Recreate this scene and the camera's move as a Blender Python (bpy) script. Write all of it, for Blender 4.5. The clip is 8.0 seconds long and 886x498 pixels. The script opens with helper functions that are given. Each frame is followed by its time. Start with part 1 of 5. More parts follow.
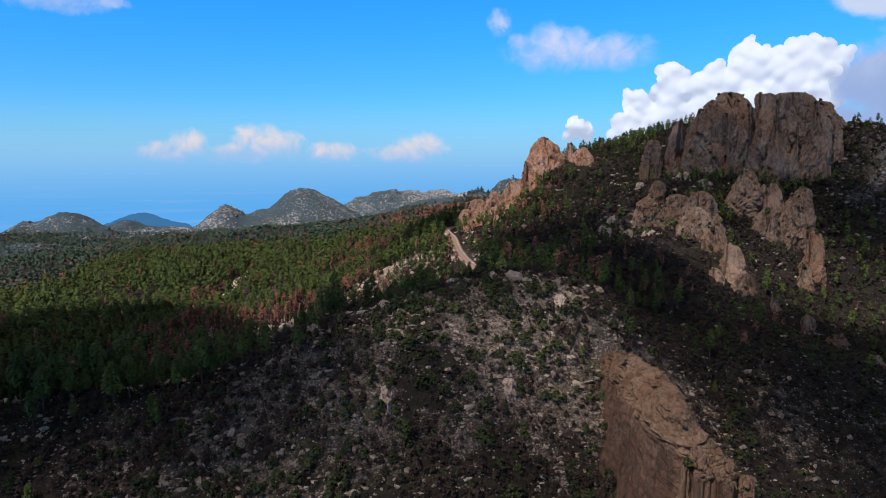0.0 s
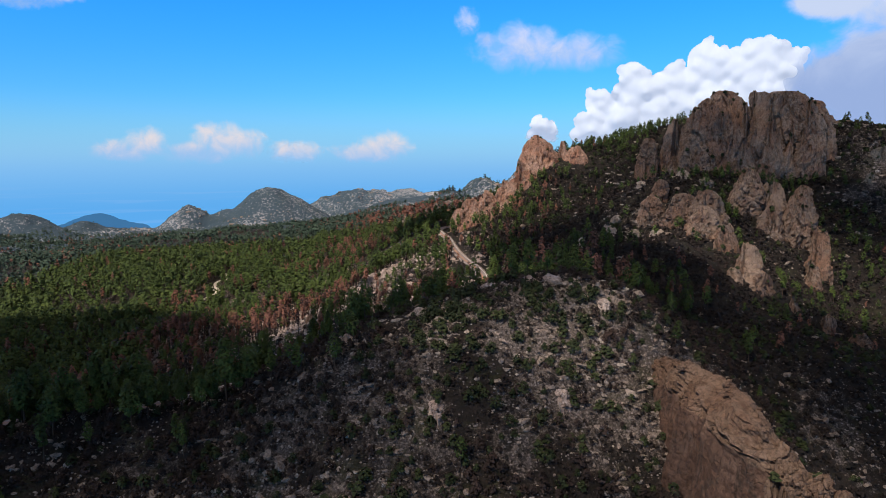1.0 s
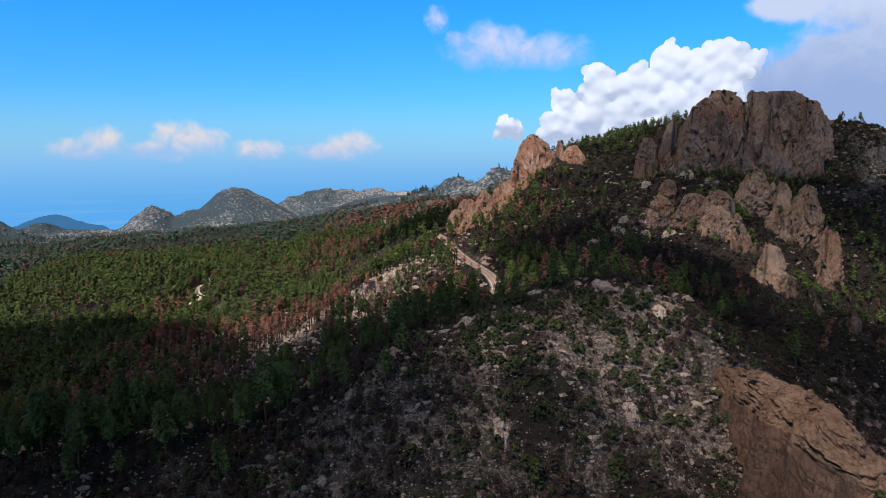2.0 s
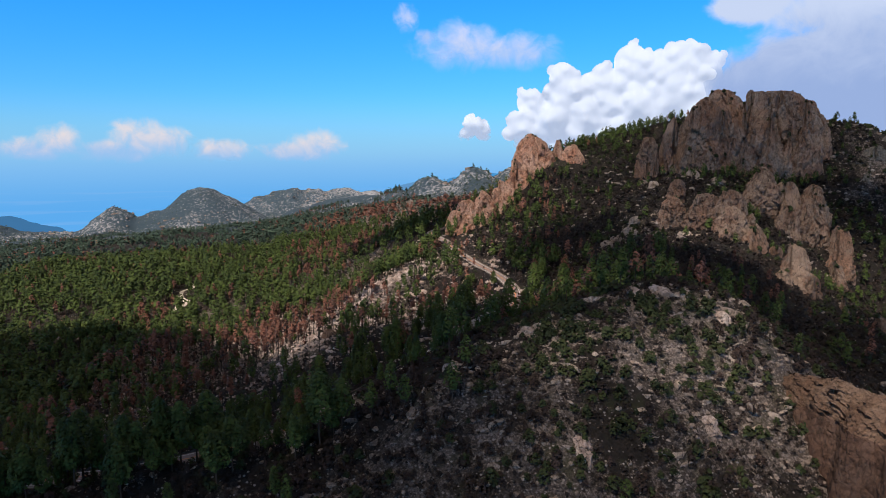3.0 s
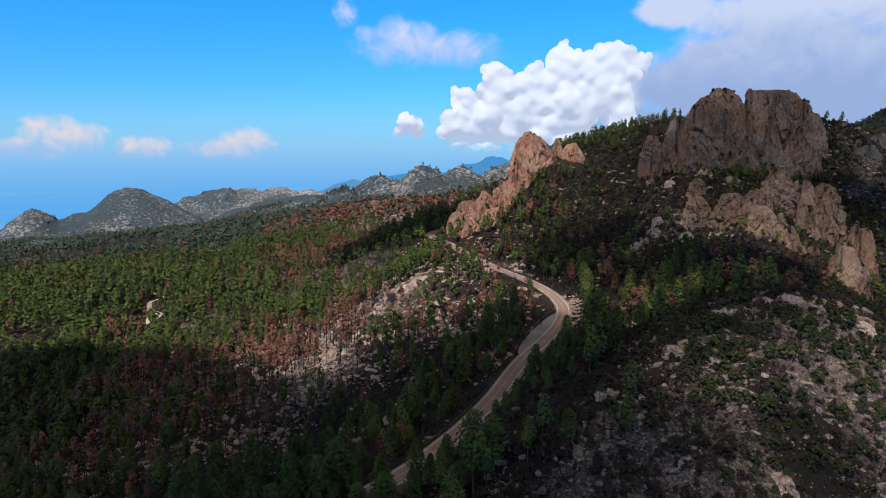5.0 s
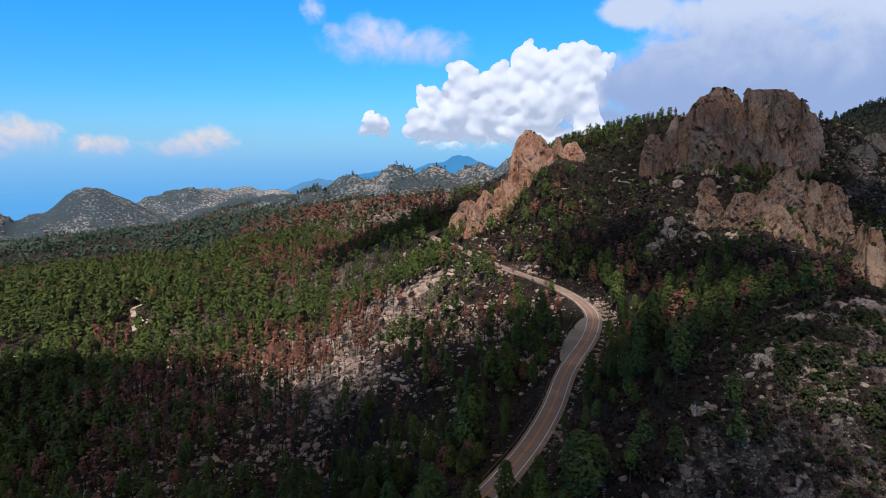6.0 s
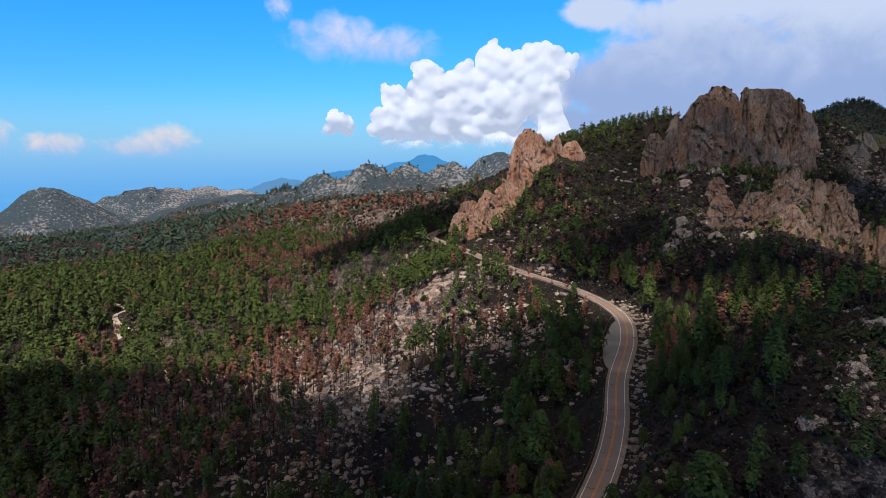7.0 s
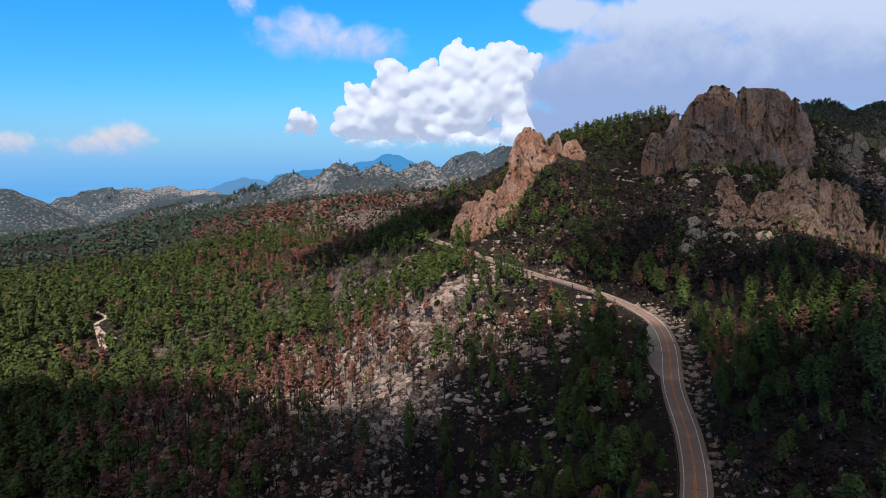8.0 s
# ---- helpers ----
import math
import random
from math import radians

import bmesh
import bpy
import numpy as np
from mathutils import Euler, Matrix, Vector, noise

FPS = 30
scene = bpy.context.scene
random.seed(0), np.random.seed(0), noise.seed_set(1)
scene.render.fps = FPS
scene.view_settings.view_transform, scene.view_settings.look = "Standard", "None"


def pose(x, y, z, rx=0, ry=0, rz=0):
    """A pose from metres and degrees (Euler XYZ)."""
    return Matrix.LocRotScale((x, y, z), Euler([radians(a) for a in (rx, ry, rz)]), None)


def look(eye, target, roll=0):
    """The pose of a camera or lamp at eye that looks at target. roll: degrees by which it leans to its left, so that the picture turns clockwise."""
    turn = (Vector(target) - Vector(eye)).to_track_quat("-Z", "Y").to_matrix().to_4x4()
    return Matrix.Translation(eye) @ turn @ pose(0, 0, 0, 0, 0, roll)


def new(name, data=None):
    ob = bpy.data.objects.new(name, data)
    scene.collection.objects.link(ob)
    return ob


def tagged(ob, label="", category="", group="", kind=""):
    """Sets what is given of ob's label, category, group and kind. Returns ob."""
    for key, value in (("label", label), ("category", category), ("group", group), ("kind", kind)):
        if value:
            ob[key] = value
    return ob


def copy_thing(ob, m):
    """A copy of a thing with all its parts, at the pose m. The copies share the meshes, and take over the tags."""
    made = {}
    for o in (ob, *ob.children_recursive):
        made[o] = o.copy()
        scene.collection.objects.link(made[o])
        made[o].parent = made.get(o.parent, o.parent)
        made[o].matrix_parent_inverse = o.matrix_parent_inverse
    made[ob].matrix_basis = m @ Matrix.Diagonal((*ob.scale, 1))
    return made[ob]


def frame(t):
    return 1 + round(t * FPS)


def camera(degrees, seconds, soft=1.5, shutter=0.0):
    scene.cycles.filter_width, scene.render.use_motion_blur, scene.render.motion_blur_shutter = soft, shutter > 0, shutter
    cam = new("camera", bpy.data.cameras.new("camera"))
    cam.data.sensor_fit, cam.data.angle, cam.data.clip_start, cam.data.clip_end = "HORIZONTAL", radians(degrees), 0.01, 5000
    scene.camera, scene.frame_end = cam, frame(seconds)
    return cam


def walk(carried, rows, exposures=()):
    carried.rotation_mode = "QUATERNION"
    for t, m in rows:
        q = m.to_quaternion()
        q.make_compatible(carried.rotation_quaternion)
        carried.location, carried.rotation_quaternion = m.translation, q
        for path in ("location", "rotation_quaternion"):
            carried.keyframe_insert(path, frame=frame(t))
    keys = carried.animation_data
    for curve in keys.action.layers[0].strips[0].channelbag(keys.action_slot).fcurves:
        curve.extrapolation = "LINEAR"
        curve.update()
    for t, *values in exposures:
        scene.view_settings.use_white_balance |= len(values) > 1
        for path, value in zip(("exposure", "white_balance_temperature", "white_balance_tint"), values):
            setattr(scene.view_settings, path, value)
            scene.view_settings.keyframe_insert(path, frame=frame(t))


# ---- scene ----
cam = camera(67.6, 8.0, soft=0.85)
METRES, EYE, TILT, LEAN, TURN = 264.0, 85.0, -7.5, 0.0, 0.0
ROWS = [
    (0.0, 0.0, 0.0, 0.0, 0.0, 0.0, -0.0),
    (0.5, -0.0509, 0.0261, 0.0029, -1.67, -0.06, 0.24),
    (1.0, -0.1031, 0.0551, 0.0068, -3.3, -0.11, 0.47),
    (1.5, -0.156, 0.0855, 0.0114, -4.91, -0.16, 0.69),
    (3.0, -0.3144, 0.1848, 0.0264, -9.68, -0.33, 1.32),
    (3.5, -0.3663, 0.2206, 0.0316, -11.29, -0.41, 1.52),
    (4.0, -0.4139, 0.2552, 0.0366, -12.77, -0.48, 1.73),
    (4.5, -0.4642, 0.2938, 0.0422, -14.36, -0.56, 1.95),
    (6.0, -0.6098, 0.4175, 0.0587, -19.25, -0.88, 2.51),
    (6.5, -0.6558, 0.4617, 0.0644, -20.91, -0.99, 2.69),
    (7.0, -0.7, 0.5076, 0.0697, -22.6, -1.1, 2.87),
    (7.5, -0.7425, 0.5552, 0.0756, -24.3, -1.21, 3.06),
    (8.0, -0.7831, 0.6047, 0.0817, -25.99, -1.33, 3.24),
]
walk(cam, [(t, pose(0, 0, EYE, TILT, LEAN, TURN) @ pose(METRES * x, METRES * y, METRES * z, 90 + pitch, roll, yaw)) for t, x, y, z, yaw, pitch, roll in ROWS])

# ---- light: high sun behind the camera's left shoulder, blue sky ----
SUN_AZ, SUN_EL = 222.0, 52.0          # compass-like: degrees clockwise from +y, and above the horizon
SUN = Vector((math.sin(radians(SUN_AZ)) * math.cos(radians(SUN_EL)), math.cos(radians(SUN_AZ)) * math.cos(radians(SUN_EL)), math.sin(radians(SUN_EL))))
sun = new("sun", bpy.data.lights.new("sun", "SUN"))
sun.data.energy, sun.data.angle, sun.data.color = 4.9, radians(0.5), (1.0, 0.91, 0.80)
sun.matrix_world = look(SUN * 3000, (0, 0, 0))
scene.view_settings.exposure = 0.0


class Nodes:
    """Short hand for a node tree."""

    def __init__(self, tree):
        self.tree = tree
        tree.nodes.clear()

    def put(self, kind, **settings):
        n = self.tree.nodes.new(kind)
        for key, value in settings.items():
            setattr(n, key, value)
        return n

    def join(self, a, b):
        self.tree.links.new(a, b)

    def feed(self, socket, value):
        if hasattr(value, "is_linked"):
            self.join(value, socket)
        elif value is not None:
            socket.default_value = value

    def math(self, op, a, b=None, c=None, clamp=False):
        n = self.put("ShaderNodeMath", operation=op, use_clamp=clamp)
        for s, v in zip(n.inputs, (a, b, c)):
            self.feed(s, v)
        return n.outputs[0]

    def vmath(self, op, a, b=None):
        n = self.put("ShaderNodeVectorMath", operation=op)
        for s, v in zip(n.inputs, (a, b)):
            self.feed(s, v)
        return n.outputs[0]

    def mix(self, f, a, b, blend="MIX"):
        n = self.put("ShaderNodeMix", data_type="RGBA", blend_type=blend)
        for s, v in zip((n.inputs[0], n.inputs[6], n.inputs[7]), (f, a, b)):
            self.feed(s, (*v, 1) if isinstance(v, tuple) and len(v) == 3 else v)
        return n.outputs[2]

    def span(self, v, lo, hi, a=0.0, b=1.0):
        n = self.put("ShaderNodeMapRange", interpolation_type="SMOOTHSTEP")
        for s, x in zip(n.inputs, (v, lo, hi, a, b)):
            self.feed(s, x)
        return n.outputs[0]

    def noise(self, vec, scale, detail=4.0, rough=0.55, warp=0.0):
        n = self.put("ShaderNodeTexNoise")
        self.feed(n.inputs["Vector"], vec)
        n.inputs["Scale"].default_value, n.inputs["Detail"].default_value = scale, detail
        n.inputs["Roughness"].default_value, n.inputs["Distortion"].default_value = rough, warp
        return n.outputs["Fac"]

    def scaled(self, vec, x, y, z):
        return self.vmath("MULTIPLY", vec, (x, y, z))


# ---- sky ----
world = bpy.data.worlds.new("sky")
scene.world = world
world.use_nodes = True
w = Nodes(world.node_tree)
sky = w.put("ShaderNodeTexSky", sky_type="NISHITA", sun_disc=False, sun_elevation=radians(SUN_EL), sun_rotation=radians(SUN_AZ), altitude=2400.0, air_density=1.0, dust_density=0.3, ozone_density=2.0)
way = w.put("ShaderNodeTexCoord").outputs["Generated"]
split = w.put("ShaderNodeSeparateXYZ")
w.join(way, split.inputs[0])
up = split.outputs[2]
streak = w.noise(w.scaled(way, 3, 3, 90), 2.2, 3.0, 0.5)
tint = w.mix(w.span(up, -0.02, 0.25), (0.44, 0.87, 1.17), (0.20, 1.31, 2.22))
air = w.mix(1.0, sky.outputs[0], tint, "MULTIPLY")
air = w.mix(w.math("MULTIPLY", w.span(up, 0.24, 0.45), 0.93), air, (1.95, 1.72, 1.52))   # warm grey for unseen cloud overhead, added to take blue out of the shade
haze = w.mix(w.span(up, -0.075, 0.02), (1.1, 4.1, 8.6), (2.5, 5.4, 8.9))
haze = w.mix(w.math("MULTIPLY", w.span(streak, 0.5, 0.8, 0.0, 0.35), w.span(up, -0.02, -0.045)), haze, (2.6, 4.9, 8.6))
seen = w.mix(w.span(up, -0.02, 0.1), haze, air)
back = w.put("ShaderNodeBackground")
w.join(seen, back.inputs[0])
back.inputs[1].default_value = 0.1
w.join(back.outputs[0], w.put("ShaderNodeOutputWorld").inputs[0])


# ---- materials ----
def surface(name, rough=0.9):
    m = bpy.data.materials.new(name)
    m.use_nodes = True
    n = Nodes(m.node_tree)
    shader = n.put("ShaderNodeBsdfPrincipled")
    shader.inputs["Roughness"].default_value = rough
    shader.inputs["Specular IOR Level"].default_value = 0.25
    n.join(shader.outputs[0], n.put("ShaderNodeOutputMaterial").inputs[0])
    return m, n, shader


def relief(n, shader, height, strength, distance):
    b = n.put("ShaderNodeBump")
    b.inputs["Strength"].default_value, b.inputs["Distance"].default_value = strength, distance
    n.join(height, b.inputs["Height"])
    n.join(b.outputs[0], shader.inputs["Normal"])


def granite(name, warm, pale, grey, stain=0.55, cracked=0.5):
    """Jointed granite: warm faces, pale fresh rock, grey lichen, dark water streaks."""
    m, n, shader = surface(name, 0.92)
    p = n.put("ShaderNodeNewGeometry").outputs["Position"]
    broad = n.noise(p, 0.045, 4, 0.6, 0.4)
    mid = n.noise(p, 0.22, 5, 0.62)
    fine = n.noise(p, 1.6, 4, 0.65)
    streaks = n.noise(n.scaled(p, 0.5, 0.5, 0.045), 1.0, 4, 0.6, 0.5)
    c = n.mix(n.span(broad, 0.42, 0.6), warm, pale)
    c = n.mix(n.math("MULTIPLY", n.span(mid, 0.52, 0.68), 0.6), c, grey)
    c = n.mix(n.math("MULTIPLY", n.span(streaks, 0.52, 0.66), stain), c, tuple(x * 0.28 for x in grey))
    c = n.mix(n.math("MULTIPLY", n.span(fine, 0.45, 0.75), 0.35), c, tuple(min(1.0, x * 1.35) for x in pale))
    n.join(c, shader.inputs["Base Color"])
    wob = n.put("ShaderNodeTexNoise")
    n.join(p, wob.inputs["Vector"])
    wob.inputs["Scale"].default_value, wob.inputs["Detail"].default_value = 0.16, 4.0
    crack = n.put("ShaderNodeTexVoronoi", feature="DISTANCE_TO_EDGE")
    n.join(n.scaled(n.vmath("ADD", p, n.scaled(n.vmath("SUBTRACT", wob.outputs["Color"], (0.5, 0.5, 0.5)), 5, 5, 9)), 0.13, 0.13, 0.03), crack.inputs["Vector"])
    joints = n.span(crack.outputs["Distance"], 0.0, 0.03)
    split = n.put("ShaderNodeTexVoronoi", feature="DISTANCE_TO_EDGE")
    n.join(n.scaled(n.vmath("ADD", p, n.scaled(n.vmath("SUBTRACT", wob.outputs["Color"], (0.5, 0.5, 0.5)), 7, 7, 5)), 0.34, 0.34, 0.16), split.inputs["Vector"])
    hair = n.span(split.outputs["Distance"], 0.0, 0.05)
    c = n.mix(n.span(n.noise(p, 0.5, 4, 0.7), 0.36, 0.56), tuple(x * 0.7 for x in warm), c)
    c = n.mix(n.math("MULTIPLY", n.span(n.noise(n.scaled(p, 1, 1, 0.35), 0.075, 4, 0.6), 0.5, 0.64), 0.6), c, tuple(min(1.0, x * 1.25) for x in pale))
    c = n.mix(n.math("ADD", n.math("MULTIPLY", hair, cracked), 1 - cracked), tuple(x * 0.4 for x in grey), c)
    c = n.mix(n.span(joints, 0.0, 1.0, 1 - min(1, 2 * cracked), 1.0), tuple(x * 0.35 for x in grey), c)
    n.join(c, shader.inputs["Base Color"])
    relief(n, shader, n.math("ADD", n.math("ADD", n.math("ADD", joints, n.math("MULTIPLY", hair, cracked)), n.math("MULTIPLY", mid, 1.2)), n.math("MULTIPLY", fine, 0.6)), 0.8, 0.9)
    return m


def leafy(name, dark, light, dry=None, part=0.0):
    """Foliage: varied tuft by tuft and tree by tree."""
    m, n, shader = surface(name, 0.75)
    g = n.put("ShaderNodeNewGeometry")
    stand = n.noise(n.scaled(g.outputs["Position"], 1, 1, 0.4), 0.17, 3, 0.6)
    c = n.mix(n.math("ADD", n.math("MULTIPLY", g.outputs["Random Per Island"], 0.25), n.math("MULTIPLY", n.span(n.noise(n.scaled(g.outputs["Position"], 1, 1, 0.3), 0.3, 3, 0.6), 0.3, 0.7), 0.75)), dark, light)
    c = n.mix(n.span(stand, 0.42, 0.62, 0.0, 0.75), c, (light[0] * 1.4, light[1] * 1.32, light[2] * 1.3))
    if dry:
        c = n.mix(n.math("MULTIPLY", n.span(n.noise(g.outputs["Position"], 0.07, 2, 0.5), 0.62 - part, 0.7 - part), 0.85), c, dry)
    c = n.mix(n.math("MULTIPLY", n.span(n.noise(g.outputs["Position"], 2.2, 3, 0.6), 0.4, 0.7), 0.4), c, tuple(x * 0.45 for x in dark))
    n.join(c, shader.inputs["Base Color"])
    return m


GRANITE = granite("brown_granite", (0.225, 0.125, 0.084), (0.272, 0.190, 0.143), (0.12, 0.100, 0.088), 0.85)
DOME_GRANITE = granite("dome_granite", (0.30, 0.165, 0.112), (0.34, 0.238, 0.178), (0.145, 0.122, 0.105), 0.85)
DARK_GRANITE = granite("dark_granite", (0.084, 0.044, 0.030), (0.105, 0.062, 0.045), (0.056, 0.042, 0.035), 0.8, 0.06)
ORANGE_GRANITE = granite("orange_granite", (0.41, 0.190, 0.118), (0.43, 0.27, 0.20), (0.18, 0.135, 0.108), 0.7)
GREY_GRANITE = granite("grey_granite", (0.20, 0.165, 0.135), (0.25, 0.215, 0.18), (0.13, 0.115, 0.10), 0.7)
TAN_GRANITE = granite("tan_granite", (0.148, 0.082, 0.053), (0.178, 0.114, 0.080), (0.085, 0.064, 0.052), 0.55, 0.3)
BOULDER = granite("pale_granite", (0.34, 0.25, 0.20), (0.43, 0.345, 0.29), (0.21, 0.18, 0.158), 0.45)
PINK_GRANITE = granite("pink_granite", (0.50, 0.355, 0.295), (0.60, 0.475, 0.41), (0.33, 0.27, 0.235), 0.35)
PINE = leafy("pine_needles", (0.014, 0.024, 0.007), (0.072, 0.102, 0.021))
# these two needle colours carry the blue haze of distance
HAZED_PINE = leafy("hazed_pine_needles", (0.018, 0.036, 0.028), (0.060, 0.090, 0.058))
HAZED_RIDGE_PINE = leafy("hazed_ridge_needles", (0.014, 0.030, 0.027), (0.044, 0.066, 0.048))
SCORCHED = leafy("scorched_needles", (0.07, 0.033, 0.025), (0.20, 0.088, 0.060))
BRUSH = leafy("oak_brush", (0.010, 0.016, 0.006), (0.036, 0.045, 0.014))
CHAR_BRUSH = leafy("charred_brush", (0.010, 0.008, 0.007), (0.034, 0.023, 0.019))
DEAD_BRUSH = leafy("dead_brush", (0.014, 0.009, 0.008), (0.046, 0.029, 0.024))


def bark(name, dark, light):
    m, n, shader = surface(name, 0.95)
    p = n.put("ShaderNodeNewGeometry").outputs["Position"]
    n.join(n.mix(n.noise(n.scaled(p, 3, 3, 0.6), 1.0, 4, 0.6), dark, light), shader.inputs["Base Color"])
    return m


BARK = bark("pine_bark", (0.03, 0.02, 0.015), (0.13, 0.085, 0.06))
CHARRED = bark("charred_bark", (0.012, 0.010, 0.009), (0.06, 0.048, 0.042))


def ground_material():
    """Pale decomposed granite, brown litter, char and grass, by the cover stored on the sheet and by slope."""
    m, n, shader = surface("mountain_ground", 0.95)
    g = n.put("ShaderNodeNewGeometry")
    p = g.outputs["Position"]
    cover = n.put("ShaderNodeAttribute", attribute_name="cover")
    parts = n.put("ShaderNodeSeparateColor")
    n.join(cover.outputs["Color"], parts.inputs[0])
    bare, char, far = parts.outputs[0], parts.outputs[1], parts.outputs[2]
    a, b, c = n.noise(p, 0.035, 5, 0.6, 0.3), n.noise(p, 0.25, 5, 0.65), n.noise(p, 1.3, 4, 0.65)
    soil = n.mix(n.span(b, 0.35, 0.65), (0.028, 0.020, 0.016), (0.068, 0.047, 0.036))
    grit = n.mix(n.span(c, 0.38, 0.68), (0.24, 0.178, 0.15), (0.62, 0.485, 0.42))
    wob = n.put("ShaderNodeTexNoise")
    n.join(p, wob.inputs["Vector"])
    wob.inputs["Scale"].default_value = 0.5
    bent = n.vmath("ADD", p, n.scaled(n.vmath("SUBTRACT", wob.outputs["Color"], (0.5, 0.5, 0.5)), 3, 3, 3))
    slabs = n.put("ShaderNodeTexVoronoi", feature="DISTANCE_TO_EDGE")
    n.join(n.scaled(bent, 0.75, 0.5, 0.6), slabs.inputs["Vector"])
    tone = n.put("ShaderNodeTexVoronoi")
    n.join(n.scaled(bent, 0.75, 0.5, 0.6), tone.inputs["Vector"])
    shade = n.put("ShaderNodeSeparateColor")
    n.join(tone.outputs["Color"], shade.inputs[0])
    grit = n.mix(n.span(shade.outputs[0], 0.3, 1.0, 0.0, 0.5), grit, (0.17, 0.125, 0.105))
    joint = n.span(n.math("ADD", slabs.outputs["Distance"], n.math("MULTIPLY", n.math("SUBTRACT", c, 0.5), 0.12)), 0.0, 0.07)
    grit = n.mix(joint, (0.035, 0.026, 0.021), grit)
    col = n.mix(n.span(n.math("ADD", n.math("MULTIPLY", b, 0.55), n.math("ADD", n.math("MULTIPLY", c, 0.35), n.math("ADD", n.math("MULTIPLY", bare, 0.62), n.math("MULTIPLY", n.noise(p, 0.09, 4, 0.6), 0.30)))), 0.83, 0.99), soil, grit)
    cells = n.put("ShaderNodeTexVoronoi")
    n.join(n.vmath("ADD", p, n.scaled(p, 0.0, 0.0, 0.3)), cells.inputs["Vector"])
    cells.inputs["Scale"].default_value = 1.0
    grey_share = n.put("ShaderNodeSeparateColor")
    n.join(cells.outputs["Color"], grey_share.inputs[0])
    low = n.span(n.noise(p, 0.55, 4, 0.7), 0.42, 0.56)
    col = n.mix(n.math("MULTIPLY", low, n.math("SUBTRACT", 0.92, n.math("MULTIPLY", bare, 0.7))), col, (0.020, 0.016, 0.012))
    col = n.mix(n.math("MULTIPLY", char, n.span(n.math("ADD", a, n.math("MULTIPLY", c, 0.3)), 0.5, 0.85, 0.95, 0.45)), col, (0.022, 0.017, 0.015))
    stony = n.math("MULTIPLY", n.span(n.math("ADD", grey_share.outputs[0], n.math("MULTIPLY", n.math("ADD", bare, n.noise(p, 0.05, 3, 0.6)), 0.3)), 1.06, 1.12), n.span(n.math("ADD", cells.outputs["Distance"], n.math("MULTIPLY", n.noise(p, 2.6, 3, 0.7), 0.5)), 0.66, 0.54))
    grass = n.mix(b, (0.03, 0.035, 0.014), (0.085, 0.078, 0.034))
    col = n.mix(n.math("MULTIPLY", n.span(n.noise(p, 0.09, 4, 0.6), 0.52, 0.66), 0.5), col, grass)
    speck = n.math("ADD", n.math("MULTIPLY", n.noise(p, 0.11, 5, 0.75), 0.75), n.math("MULTIPLY", n.noise(p, 0.012, 4, 0.6), 0.25))
    speck = n.math("ADD", speck, n.math("MULTIPLY", n.math("SUBTRACT", cover.outputs["Alpha"], 0.5), 0.26))
    # blue haze of the far hills is put into this scrub colour
    hazy_scrub = n.mix(a, (0.044, 0.074, 0.100), (0.074, 0.102, 0.124))
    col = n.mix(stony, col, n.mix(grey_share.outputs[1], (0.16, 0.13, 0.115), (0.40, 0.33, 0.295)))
    blue = n.mix(n.span(speck, 0.51, 0.62), hazy_scrub, (0.40, 0.38, 0.385))
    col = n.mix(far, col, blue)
    n.join(col, shader.inputs["Base Color"])
    relief(n, shader, n.math("ADD", n.math("MULTIPLY", joint, 0.5), n.math("ADD", b, n.math("MULTIPLY", c, 0.6))), 1.0, 1.3)
    return m


GROUND = ground_material()


# ---- shape of the land ----
def lattice_noise(seed):
    table = np.random.RandomState(seed).rand(256, 256)

    def value(x, y):
        x0, y0 = np.floor(x).astype(int), np.floor(y).astype(int)
        fx, fy = x - x0, y - y0
        fx, fy = fx * fx * (3 - 2 * fx), fy * fy * (3 - 2 * fy)
        a, b = table[x0 % 256, y0 % 256], table[(x0 + 1) % 256, y0 % 256]
        c, d = table[x0 % 256, (y0 + 1) % 256], table[(x0 + 1) % 256, (y0 + 1) % 256]
        return (a * (1 - fx) + b * fx) * (1 - fy) + (c * (1 - fx) + d * fx) * fy - 0.5

    def fractal(x, y, size, octaves=4, ridged=False):
        total, amp = 0.0, 1.0
        for k in range(octaves):
            v = value(x / size * 2 ** k + 17.3 * k, y / size * 2 ** k - 9.1 * k)
            total = total + amp * ((0.25 - np.abs(v)) * 2 if ridged else v * 2)
            amp *= 0.5
        return total

    return fractal


fractal, patches = lattice_noise(3), lattice_noise(11)

# broad swells and hollows: x, y, radius, height
NEAR_HILL = [
    (-14, 245, 60, 53.3), (87, 294, 60, 6.8), (0, -600, 330, -54.9), (-150, 222, 35, 19.6), (0, 0, 100, -30.5),
    (-9, 187, 35, -7.9), (-61, 279, 35, -13.7), (55, 256, 35, 20.4), (37, 198, 35, -12.9), (12, 296, 35, -6.3),
    (-68, 190, 35, -9.0), (-76, 243, 35, 9.8), (12, 262, 24, 3.0), (-52, 242, 14, 2.5),
]
CANYON = [
    (400, 100, 180, -72.7), (400, 100, 100, 16.8), (160, 400, 35, 9.0), (1200, 0, 100, -38.0), (235, 379, 35, -28.4),
    (400, 400, 60, -29.1), (250, 260, 35, -44.0), (330, 330, 35, -31.5), (120, 150, 35, -17.9), (200, 180, 35, -28.5),
    (120, 362, 35, 14.9), (169, 335, 35, -8.0), (72, 346, 35, 13.0), (162, 252, 35, 23.1), (145, 225, 35, -23.3),
    (700, 400, 35, 9.1), (200, 0, 100, -20.0),
]
